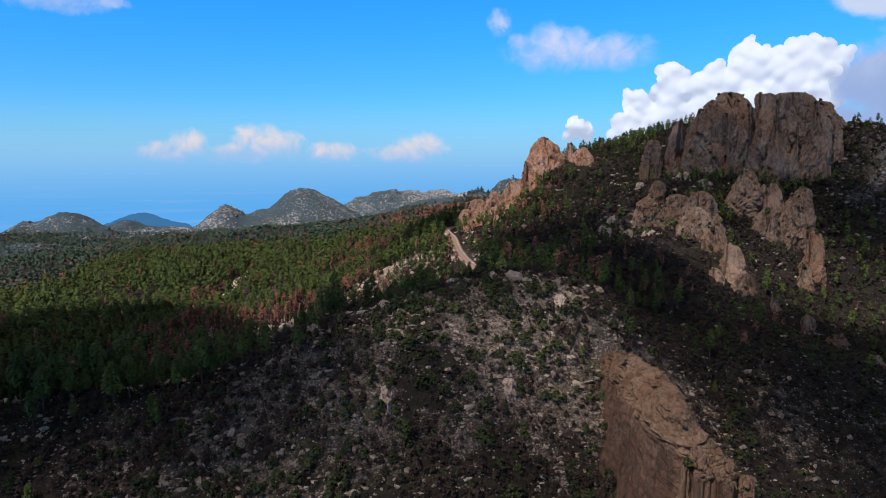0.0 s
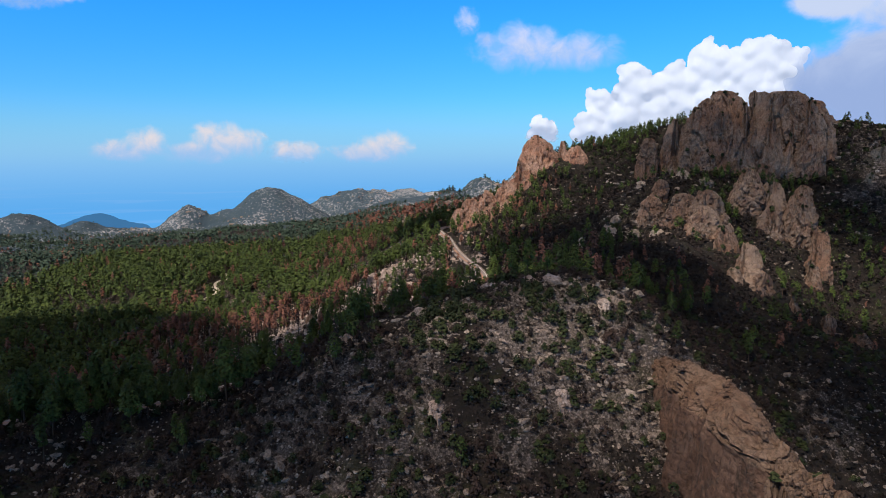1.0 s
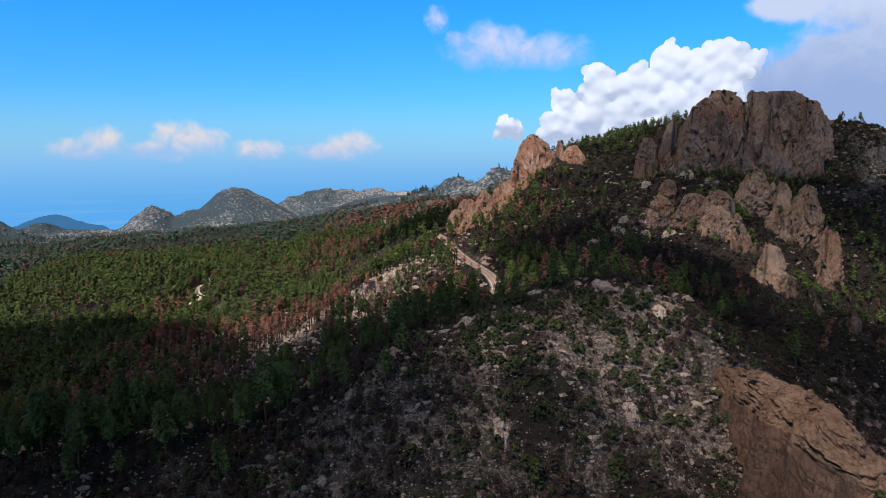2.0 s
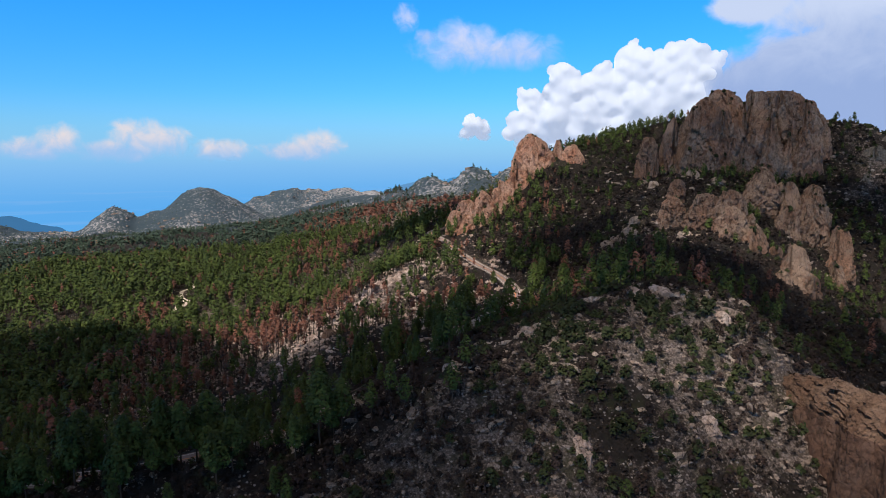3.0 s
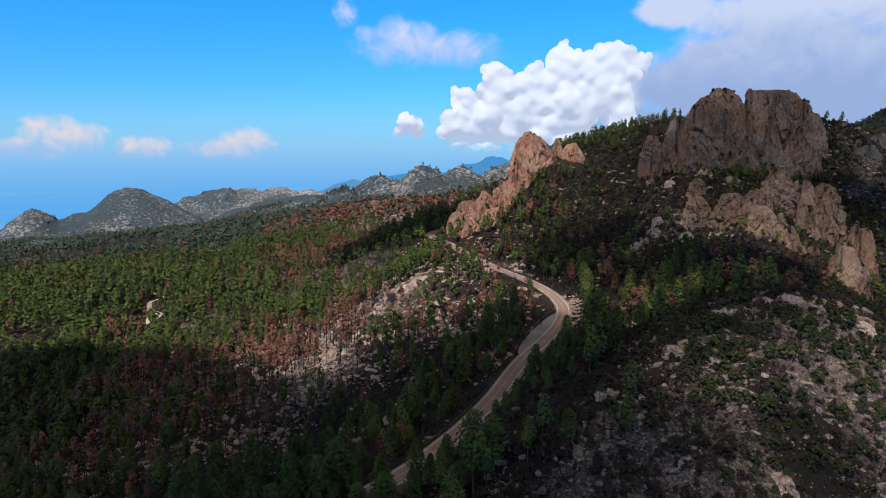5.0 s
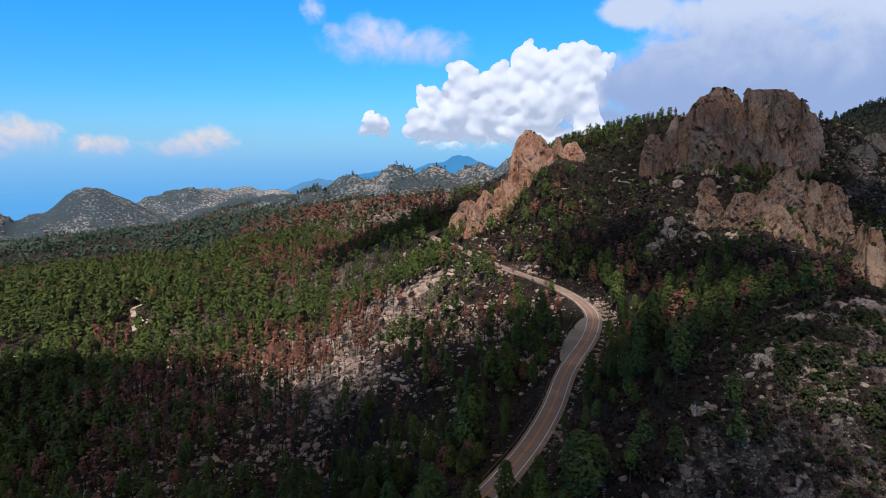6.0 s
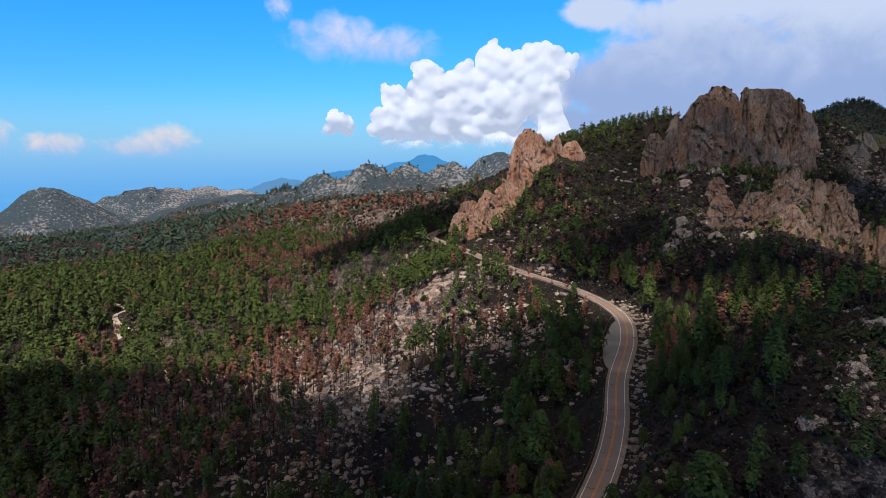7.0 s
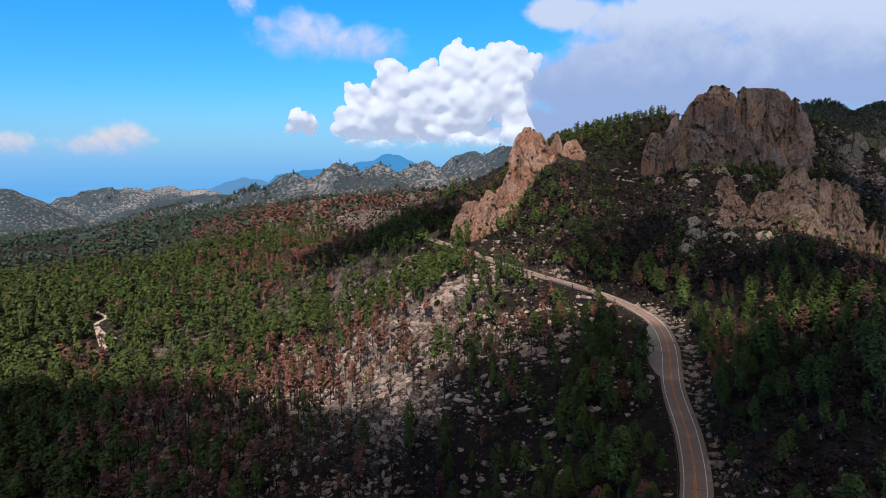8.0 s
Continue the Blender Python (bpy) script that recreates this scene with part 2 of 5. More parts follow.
SUMMIT = [
    (135, 620, 60, -2.8), (190, 495, 35, 15.0), (1200, 600, 100, 49.0), (357, 561, 35, 21.3), (215, 640, 35, -9.0),
    (299, 459, 35, -12.5), (450, 550, 35, 14.8), (240, 480, 35, 3.3), (349, 521, 35, 11.9), (138, 492, 35, 12.1),
    (110, 600, 35, 35.0), (215, 640, 60, 41.2), (105, 422, 35, 2.7), (150, 482, 22, 5.5), (132, 562, 26, -7.0), (234, 612, 26, 13.0),
    (345, 556, 30, 12.0), (304, 481, 22, 9.0), (64, 360, 22, 5.0),
]
VALLEY = [
    (-188, 513, 100, -34.8), (-1500, 0, 600, -69.4), (-500, 0, 180, -33.4), (-34, 327, 35, -1.0), (-480, 620, 100, -17.0),
    (-188, 513, 35, 16.0), (-78, 414, 35, 14.2), (-118, 361, 35, -10.6), (-200, -100, 100, -17.3), (-350, 420, 100, -15.9),
    (40, 625, 35, -14.4), (-96, 566, 35, -5.7), (-20, 560, 35, -2.9), (-230, 250, 35, 5.9), (0, 640, 35, 18.3),
    (-260, 120, 100, 10.8), (-36, 459, 35, -19.5), (-36, 495, 35, 21.3), (-180, 180, 35, -6.3), (-265, 582, 35, 6.1),
    (-900, 200, 180, -7.5), (22, 432, 35, 6.5), (-236, 626, 35, -4.2), (17, 572, 35, 11.3), (47, 493, 35, 4.4),
]
BEYOND = [
    (420, 700, 330, 123.8), (-1000, 1500, 600, -82.5), (1500, 1800, 600, 53.6), (-147, 874, 180, -36.4), (-1500, 2200, 180, -61.3),
    (900, 1500, 180, 39.5), (300, 800, 100, -31.7), (6, 1126, 180, 38.3), (110, 894, 100, -32.2), (-519, 1184, 180, 22.8),
    (150, 760, 100, 33.4), (-281, 839, 100, 18.0), (-60, 2311, 180, 14.4), (500, 1000, 100, 21.5), (-1000, 1500, 180, 15.5),
    (-3, 1616, 180, 12.4), (600, 700, 100, 25.2), (420, 700, 100, -6.2), (250, 1000, 100, -3.5), (11, 2019, 180, -8.7),
    (-406, 1632, 180, 6.1), (-127, 1347, 180, -6.5), (-1200, 900, 330, -5.8),
]

# summits of the far hills: x, y, half width, half depth, height of top, drop
HILLS = [
    (-1290, 2265, 190, 150, -104, 110), (-1130, 2330, 130, 120, -124, 100), (-1400, 2200, 110, 120, -124, 100),
    (-779, 2376, 90, 120, -72, 80), (-508, 2448, 165, 170, -26, 125), (-640, 2420, 110, 130, -80, 70),
    (-620, 2450, 250, 150, -108, 60), (-130, 3190, 300, 150, -86, 90), (-390, 3170, 90, 110, -84, 60), (-275, 3170, 140, 120, -54, 80), (-150, 3170, 130, 120, -64, 70),
    (-15, 3180, 150, 120, -58, 80), (120, 3190, 140, 120, -68, 70), (230, 2900, 120, 160, -70, 60),
    (95, 1836, 75, 170, -2, 60), (195, 1814, 80, 180, 28, 80),
]
RIDGE = [
    (299, 1784, 90, 190, 52, 90), (395, 1750, 90, 190, 60, 90), (500, 1705, 95, 190, 64, 90),
    (600, 1655, 95, 190, 84, 100), (690, 1600, 95, 190, 100, 100), (1030, 1010, 210, 110, 178, 150),
    (1150, 930, 240, 120, 186, 150), (1320, 820, 260, 140, 192, 160), (55, 1125, 70, 60, 18, 35), (160, 1090, 80, 60, 20, 35),
]
# the highway's middle line
ROAD = [(-200, 262, -13.0), (-160, 252, -8.5), (-128, 248, -3.6), (-104, 254.5, -0.9), (-79.6, 274.2, 0.7), (-57.6, 297.8, 2.3), (-34.5, 327.2, 4.6), (-5.4, 358.7, 6.9),
        (12.3, 384, 9.0), (20, 407, 10.4), (22, 432, 12.0), (20, 456, 13.4), (15, 482, 15.0), (11.5, 510, 16.7), (9.5, 537, 18.5),
        (7.5, 568, 20.8), (3.5, 590, 22.4), (2.5, 606, 23.4), (10, 620, 24.3), (24, 634, 25.5), (36, 652, 27)]


def smooth_line(points, step=2.0):
    """A Catmull-Rom curve through the points, at even steps."""
    p = np.array(points, float)
    p = np.vstack([2 * p[0] - p[1], p, 2 * p[-1] - p[-2]])
    out = []
    for i in range(1, len(p) - 2):
        n = max(2, int(np.linalg.norm(p[i + 1] - p[i]) / step))
        t = np.linspace(0, 1, n, endpoint=False)[:, None]
        a, b, c, d = p[i - 1], p[i], p[i + 1], p[i + 2]
        out.append(0.5 * (2 * b + (c - a) * t + (2 * a - 5 * b + 4 * c - d) * t ** 2 + (3 * b - a - 3 * c + d) * t ** 3))
    return np.vstack(out + [p[-2:-1]])


LINE = smooth_line(ROAD)


def to_road(x, y):
    """Distance to the highway's middle line, and its height there."""
    x, y = np.asarray(x, float), np.asarray(y, float)
    flat = np.c_[x.ravel(), y.ravel()]
    dist, level = np.full(len(flat), 1e3), np.zeros(len(flat))
    near = np.where((flat[:, 0] > -260) & (flat[:, 0] < 110) & (flat[:, 1] > 140) & (flat[:, 1] < 720))[0]
    for part_ids in np.array_split(near, max(1, len(near) // 20000)):
        d = np.hypot(flat[part_ids, 0, None] - LINE[None, :, 0], flat[part_ids, 1, None] - LINE[None, :, 1])
        k = d.argmin(1)
        dist[part_ids], level[part_ids] = d[np.arange(len(k)), k], LINE[k, 2]
    return dist.reshape(x.shape), level.reshape(x.shape)


def camera_side(x, y):
    """Whether a spot lies on the low eastern side of the highway."""
    k = np.hypot(x[:, None] - LINE[None, :-1, 0], y[:, None] - LINE[None, :-1, 1]).argmin(1)
    d = LINE[k + 1] - LINE[k]
    return (x - LINE[k, 0]) * d[:, 1] - (y - LINE[k, 1]) * d[:, 0] > 0


def step(v, lo, hi):
    t = np.clip((v - lo) / (hi - lo), 0, 1)
    return t * t * (3 - 2 * t)


def hump(x, y, cx, cy, rx, ry):
    return np.exp(-((x - cx) / rx) ** 2 - ((y - cy) / ry) ** 2)


def land(x, y):
    """Height of the ground."""
    x, y = np.asarray(x, float), np.asarray(y, float)
    h = -25 - 0.012 * np.maximum(y - 900, 0) - 330 * step(y + 0.12 * np.abs(x + 300), 2450, 3100)
    h = h - 0.075 * np.maximum(y - 1350, 0) * step(-x, -40, 320)
    for group in (NEAR_HILL, CANYON, SUMMIT, VALLEY, BEYOND):
        for cx, cy, r, a in group:
            h = h + a * np.exp(-((x - cx) ** 2 + (y - cy) ** 2) / (2 * r * r))
    h = h + 6.5 * hump(x, y, -132, 226, 34, 11) + 9.0 * hump(x, y, -178, 212, 36, 14) + 5 * hump(x, y, 225, 632, 38, 30) - 15 * hump(x, y, 430, 600, 70, 60)
    for cx, cy, rx, ry, top, drop in HILLS + RIDGE:
        q = ((x - cx) / rx) ** 2 + ((y - cy) / ry) ** 2
        mound = top - drop * (1 - np.exp(-q * 0.6)) - 25 * (np.sqrt(q + 0.06) - 0.24)
        k = np.clip(0.5 + 0.5 * (mound - h) / 10, 0, 1)
        h = h * (1 - k) + mound * k + 10 * k * (1 - k)
    far = step(np.hypot(x, y), 800, 1700)
    h = h + fractal(x, y, 45, 5) * (1.7 + 2.2 * step(x, 40, 120)) + far * (fractal(x, y, 240, 5, True) * 20 - 5 + fractal(x, y, 90, 4, True) * 15)
    h = h + step(y, 305, 270) * step(y, 140, 165) * step(np.abs(x + 40), 190, 130) * (1.5 * fractal(x * 0.8 + 0.6 * y, 0.8 * y - 0.6 * x, 13, 4, True) - 0.4)
    d, level = to_road(x, y)
    k = step(d, 6.0, 14)
    h = (level - 0.35) * (1 - k) + h * k
    r = np.hypot(x, y)
    return h - 900 * step(r, 3500, 5200) ** 1.5


def sheet_axis(*stops):
    """Coordinates spaced as the stops say: (place, spacing), evenly blended between."""
    at, gap = zip(*stops)
    out = [float(at[0])]
    while out[-1] < at[-1]:
        out.append(out[-1] + float(np.interp(out[-1], at, gap)))
    return np.array(out)


def fast_mesh(name, verts, faces, material, smooth=True):
    """A mesh from arrays; every face has the same number of corners."""
    me = bpy.data.meshes.new(name)
    verts, faces = np.asarray(verts, np.float32), np.asarray(faces, np.int32)
    n, k = faces.shape
    me.vertices.add(len(verts))
    me.vertices.foreach_set("co", verts.ravel())
    me.loops.add(n * k)
    me.loops.foreach_set("vertex_index", faces.ravel())
    me.polygons.add(n)
    me.polygons.foreach_set("loop_start", np.arange(0, n * k, k, dtype=np.int32))
    me.polygons.foreach_set("use_smooth", np.full(n, smooth))
    me.materials.append(material)
    me.update(calc_edges=True)
    return me


def grid_faces(rows, cols):
    i = np.arange(rows * cols).reshape(rows, cols)
    return np.stack([i[:-1, :-1], i[:-1, 1:], i[1:, 1:], i[1:, :-1]], -1).reshape(-1, 4)


# ---- covers of the land: how bare, burnt or wooded a spot is ----
def bare_rock(x, y):
    b = 0.70 * hump(x, y, 38, 232, 46, 32) + 0.42 * hump(x, y, -15, 208, 110, 45) - 0.35 * patches(x, y, 7, 4) * hump(x, y, -10, 220, 130, 60) + 1.0 * hump(x, y, -105, 500, 120, 60) + 0.3 * hump(x, y, -42, 495, 26, 18) + 0.36 * hump(x, y, -85, 385, 90, 65)
    b = b + 0.4 * hump(x, y, 150, 440, 60, 60) + 0.3 * hump(x, y, 140, 245, 60, 45) + 0.2 * hump(x, y, -90, 215, 90, 40) + 0.5 * hump(x, y, 340, 500, 60, 60)
    b = b + 0.55 * hump(x, y - 0.45 * (x - 120), 118, 450, 40, 9) + 0.4 * hump(x, y, 175, 520, 16, 40)
    b = b + 0.95 * hump(x, y, 30, 1040, 190, 150) + 0.6 * hump(x, y, 450, 1650, 350, 250)
    b = b + 0.42 * hump(x, y, -200, 630, 190, 150) + 0.5 * hump(x, y, -50, 740, 90, 110)
    return np.clip(b + 0.22 * patches(x, y, 34, 4), 0, 1)


def burnt(x, y):
    b = 0.6 * hump(x, y, -130, 350, 110, 70) + 0.85 * hump(x, y, -80, 212, 120, 45) + 0.9 * hump(x, y, 170, 520, 190, 130) + 0.9 * hump(x, y, 200, 310, 130, 100)
    return np.clip(b + 0.3 * patches(x, y, 60, 3), 0, 1)


def pale_share(x, y):
    """How much pale rock shows between the scrub of the far hills."""
    s = 0.46 + 0.17 * hump(x, y, 420, 1700, 330, 240) + 0.2 * hump(x, y, 60, 3180, 220, 200) + 0.15 * hump(x, y, -780, 2376, 90, 120) - 0.4 * hump(x, y, 1150, 930, 330, 260)
    return np.clip(s + 0.2 * patches(x, y, 160, 3), 0, 1)


xs = sheet_axis((-4550, 160), (-1520, 60), (-1420, 14), (-520, 13), (-280, 4), (-200, 2.6), (110, 2.6), (160, 3.8), (400, 3.8), (700, 13), (1450, 16), (1700, 60), (4550, 160))
ys = sheet_axis((-1700, 160), (60, 30), (155, 2.6), (300, 2.4), (340, 3.8), (640, 3.8), (1000, 11), (2000, 13), (3350, 14), (3600, 60), (4600, 160))
gx, gy = np.meshgrid(xs, ys)
gz = land(gx, gy)
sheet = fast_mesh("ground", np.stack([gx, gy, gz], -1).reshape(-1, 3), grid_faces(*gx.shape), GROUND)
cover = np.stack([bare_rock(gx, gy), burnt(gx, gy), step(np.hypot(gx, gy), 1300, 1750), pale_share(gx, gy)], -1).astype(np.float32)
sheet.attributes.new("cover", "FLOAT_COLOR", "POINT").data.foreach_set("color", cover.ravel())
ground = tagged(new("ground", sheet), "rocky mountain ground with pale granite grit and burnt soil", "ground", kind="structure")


# ---- small builders ----
def part(name, data, parent, label=""):
    ob = new(name, data)
    ob.parent = parent
    return tagged(ob, label) if label else ob


def thing(name, x, y, z, label, category, group=""):
    ob = new(name)
    ob.location = (x, y, z)
    ob.empty_display_size = 0.5
    return tagged(ob, label, category, group)


def add_material(me, second, is_second):
    me.materials.append(second)
    me.polygons.foreach_set("material_index", np.asarray(is_second, np.int32))


def blocks(u, v, wide, tall, seed):
    """Jointed blocks on a wall: a random standing-out for each block, and the distance to its joints."""
    pick = np.random.RandomState(seed)
    jx, jy, out = pick.rand(64, 64), pick.rand(64, 64), pick.rand(64, 64)
    x, y = u / wide, v / tall
    x0, y0 = np.floor(x).astype(int), np.floor(y).astype(int)
    best, second, value = np.full(x.shape, 9.0), np.full(x.shape, 9.0), np.zeros(x.shape)
    for i in (-1, 0, 1):
        for j in (-1, 0, 1):
            cx, cy = x0 + i, y0 + j
            d = np.hypot(cx + jx[cx % 64, cy % 64] - x, cy + jy[cx % 64, cy % 64] - y)
            closer = d < best
            second = np.where(closer, best, np.minimum(second, d))
            value = np.where(closer, out[cx % 64, cy % 64], value)
            best = np.where(closer, d, best)
    return value - 0.5, second - best


# ---- granite crags: clusters of cleft, sharp-faced buttresses ----
def buttress(cx, cy, foot, top, rx, ry, turn, power, seed, around, up, sink):
    """One pillar or dome of rock: flat faces cut by planes, upright clefts, a few ledges, a broken top."""
    pick = np.random.RandomState(seed * 13 + 7)
    a = np.linspace(0, 2 * np.pi, around, endpoint=False)[None, :]
    v = np.linspace(0, 1, up)[:, None]
    v = 1 - (1 - v) ** 1.35
    size, tall = min(rx, ry), top - foot
    f = np.maximum(0.0, 1 - v ** power) ** (1 / power) * (1 + 0.18 * (1 - v) ** 2)
    ring = 1 / np.sqrt((np.cos(a) / rx) ** 2 + (np.sin(a) / ry) ** 2)
    r = ring * f * 1.16
    for k in range(11):
        t = 2 * np.pi * (k + pick.uniform(-0.35, 0.35)) / 11 * 2.0
        tilt = pick.uniform(-0.05, 0.28) if k < 7 else pick.uniform(0.45, 0.9)
        at = 1 / math.sqrt((math.cos(t) / rx) ** 2 + (math.sin(t) / ry) ** 2)
        c = np.cos(a - t)
        lim = (at * pick.uniform(0.86, 1.12) - tilt * (v - pick.uniform(0.25, 0.6 if k < 7 else 0.85)) * tall * 0.6) / np.maximum(c, 0.05)
        lim = np.maximum(lim, 0.12 * ring * np.sqrt(f))
        r = np.where(c > 0.15, np.minimum(r, lim), r)
    r = np.where(v > 0.999, 0.02 * r, r)
    o = seed * 37.7
    z = foot + tall * v + 0 * a
    arc = (a - np.pi / 2) % (2 * np.pi) * size + 0 * v
    lean = (pick.uniform(-0.25, 0.25)) * (z - foot)
    arc2 = arc + lean + 0.18 * size * fractal(arc + o, z * 0.5, 0.9 * size, 3)
    rise = z + 0.25 * size * fractal(arc, z + o, 0.8 * size, 3)
    column, cleft = blocks(arc2 + 0.2 * rise, rise, 0.42 * size + 1.2, 1.0 * size + 3, seed + 5)
    slab, joint = blocks(arc2 + 0.35 * rise, rise - 0.2 * arc2, 0.15 * size + 1.6, 0.28 * size + 2.2, seed + 6)
    rough = fractal(arc + o, z - o, 2.4, 3)
    swell = fractal(arc + o, z * 0.4, 0.9 * size + 2, 4, True)
    edge = fractal(arc * 0.6 + o, rise * 1.6, 0.35 * size + 2, 4)
    flute = fractal(arc2 + o, rise * 0.12, 0.2 * size + 1.2, 3, True)
    chip, seam = blocks(arc2 - 0.25 * rise, rise + 0.3 * arc2, 0.07 * size + 1.1, 0.12 * size + 1.3, seed + 8)
    push = (0.15 * column + 0.08 * swell + 0.06 * edge + 0.025 * flute) * size + (0.11 * size + 0.6) * slab + (0.035 * size + 0.45) * chip + 0.35 * rough
    push = push - (0.13 * size + 1.0) * np.exp(-cleft / 0.06) - (0.03 * size + 0.4) * np.exp(-joint / 0.07) - 0.3 * np.exp(-seam / 0.08)
    r = np.maximum(r + push * (0.25 + 0.75 * f) * np.minimum(1, f * 4), 0.02)
    x0, y0 = r * np.cos(a), r * np.sin(a)
    c, s = math.cos(radians(turn)), math.sin(radians(turn))
    x, y = cx + x0 * c - y0 * s, cy + x0 * s + y0 * c
    knob, gap = blocks(x, y, 0.3 * size + 1.5, 0.3 * size + 1.5, seed + 9)
    z = z + v ** 2 * ((0.14 * knob + 0.05 * fractal(x + o, y, 0.5 * size + 2, 4)) * size - (0.07 * size + 0.4) * np.exp(-gap / 0.12)) + 0.3 * rough
    z[0] = sink
    verts = np.stack([x, y, z], -1).reshape(-1, 3)
    i = np.arange(around * up).reshape(up, around)
    j = np.roll(i, -1, 1)
    return verts, np.stack([i[:-1], j[:-1], j[1:], i[1:]], -1).reshape(-1, 4)


CRAGS, LEDGES, LEDGE_BLOCKS = [], [], []
for k in range(4):
    pick = np.random.RandomState(70 + k)
    bm = bmesh.new()
    bmesh.ops.create_cube(bm, size=1)
    bmesh.ops.bevel(bm, geom=bm.edges[:], offset=0.16, segments=1, affect="EDGES")
    for q in bm.verts:
        q.co = Vector((q.co.x * 2.4, q.co.y * 1.7, q.co.z * 1.0)) * (1 + 0.16 * pick.normal())
    me = bpy.data.meshes.new("ledge_block")
    bm.to_mesh(me)
    bm.free()
    me.materials.append(TAN_GRANITE)
    LEDGE_BLOCKS.append(me)


def crag(name, label, pieces, material, seed, group=""):
    """A crag of several buttresses: x, y, foot, top, rx, ry, turn, power."""
    pick = np.random.RandomState(seed)
    at = np.array([pieces[0][0], pieces[0][1], pieces[0][2]], float)
    ob = thing(name, *at, label, "rock formation", group)
    for k, (cx, cy, foot, top, rx, ry, turn, power) in enumerate(pieces):
        sink = min(foot, float(land(cx, cy)) - 5 - 0.5 * max(rx, ry))
        fine = 1 if max(rx, ry) > 16 else 0
        v, f = buttress(cx, cy, foot, top, rx, ry, turn, power, seed + k, 54 + 62 * fine, 36 + 32 * fine, sink)
        part("buttress", fast_mesh("buttress", v - at, f, material, False), ob)
        CRAGS.append((cx, cy, max(rx, ry)))
        high = v[int(len(v) * 0.72):]
        LEDGES.extend(high[pick.randint(0, len(high), int(0.35 * max(rx, ry)))])
    return ob


crag("summit_crag", "huge tan and grey granite dome with sheer fluted cliffs", [
    (236, 556, 30, 141, 23, 24, 10, 2.7), (284, 549, 50, 142, 22, 24, 0, 3.0), (261, 553, 50, 139, 24, 24, 0, 3.2),
    (213, 558, 40, 130, 16, 17, 0, 2.6), (199, 562, 45, 120, 11, 13, 0, 2.4), (310, 556, 50, 135, 15, 20, 0, 2.8),
    (327, 562, 50, 124, 14, 18, 0, 2.5), (347, 568, 55, 119, 18, 18, 0, 2.4),
    (257, 548, 50, 140, 17, 17, 0, 4.0), (224, 556, 50, 135, 16, 17, 0, 3.0), (272, 545, 50, 138, 14, 15, 0, 4.0),
], DOME_GRANITE, 3, "crags of the mountain")
crag("fluted_cliff", "sheer tan granite cliff with upright flutes and dark streaks", [
    (262, 529, 40, 129, 11, 11, 20, 3.6), (291, 527, 40, 132, 12, 13, 0, 3.6), (243, 534, 45, 132, 12, 12, 30, 3.4),
    (276, 523, 40, 113, 9, 9, 0, 3.4), (304, 530, 45, 121, 11, 12, 0, 3.2), (289, 517, 40, 98, 10, 9, 0, 3.0), (226, 538, 60, 124, 11, 11, 0, 3.0),
], DOME_GRANITE, 13, "crags of the mountain")
crag("lower_buttress", "broken tan granite skirt below the summit dome", [
    (211, 530, 60, 93, 10, 9, 0, 2.2), (222, 525, 58, 89, 10, 9, 0, 2.2), (235, 521, 52, 86, 11, 9, 0, 2.2), (201, 539, 65, 96, 9, 8, 0, 2.2), (250, 515, 45, 82, 11, 9, 0, 2.2), (176, 561, 80, 104, 7, 7, 0, 2.2),
], GRANITE, 21, "crags of the mountain")
crag("rock_tower", "cleft tan granite tower on the wooded slope", [
    (208, 462, 35, 80, 13, 12, 0, 2.8), (222, 454, 30, 70, 11, 11, 20, 3.0), (215, 438, 15, 54, 9, 9, 0, 2.8), (232, 437, 10, 62, 11, 10, 0, 2.8),
    (240, 446, 15, 66, 10, 10, 0, 2.8), (231, 413, -8, 42, 10, 9, 0, 2.6), (240, 424, 0, 44, 9, 9, 0, 2.6), (222, 404, -10, 24, 8, 8, 0, 2.4),
    (250, 462, 25, 68, 11, 11, 0, 2.6),
], GRANITE, 31, "crags of the mountain")
crag("rock_rib", "long pinkish granite rib stepping down the slope", [
    (154, 441, 34, 64, 12, 11, 0, 2.6), (167, 434, 22, 66, 12, 11, 0, 3.0), (160, 421, 16, 57, 14, 10, 0, 2.4), (172, 420, 12, 52, 10, 9, 0, 2.6),
    (152, 406, 12, 48, 12, 9, 0, 2.4), (165, 402, 4, 46, 12, 9, 0, 2.4), (154, 388, 2, 40, 12, 9, 0, 2.4), (143, 374, 2, 32, 9, 8, 0, 2.4), (140, 453, 44, 61, 8, 7, 0, 2.2),
    (168, 386, -4, 36, 9, 8, 0, 2.4), (152, 470, 58, 72, 6, 5, 0, 2.2),
], GRANITE, 41, "crags of the mountain")
crag("lower_rib", "rounded granite tower and broken rib below it", [
    (154, 355, -5, 41, 10.5, 10, 0, 2.8), (145, 350, -2, 29, 8, 8, 0, 2.4), (162, 346, -8, 26, 9, 8, 0, 2.4), (172, 338, -14, 18, 8, 7, 0, 2.4),
    (182, 327, -20, 9, 8, 7, 0, 2.3), (192, 314, -24, 2, 7, 7, 0, 2.3), (136, 358, 4, 26, 7, 7, 0, 2.3), (203, 302, -30, -5, 7, 7, 0, 2.3),
], GRANITE, 51, "crags of the mountain")
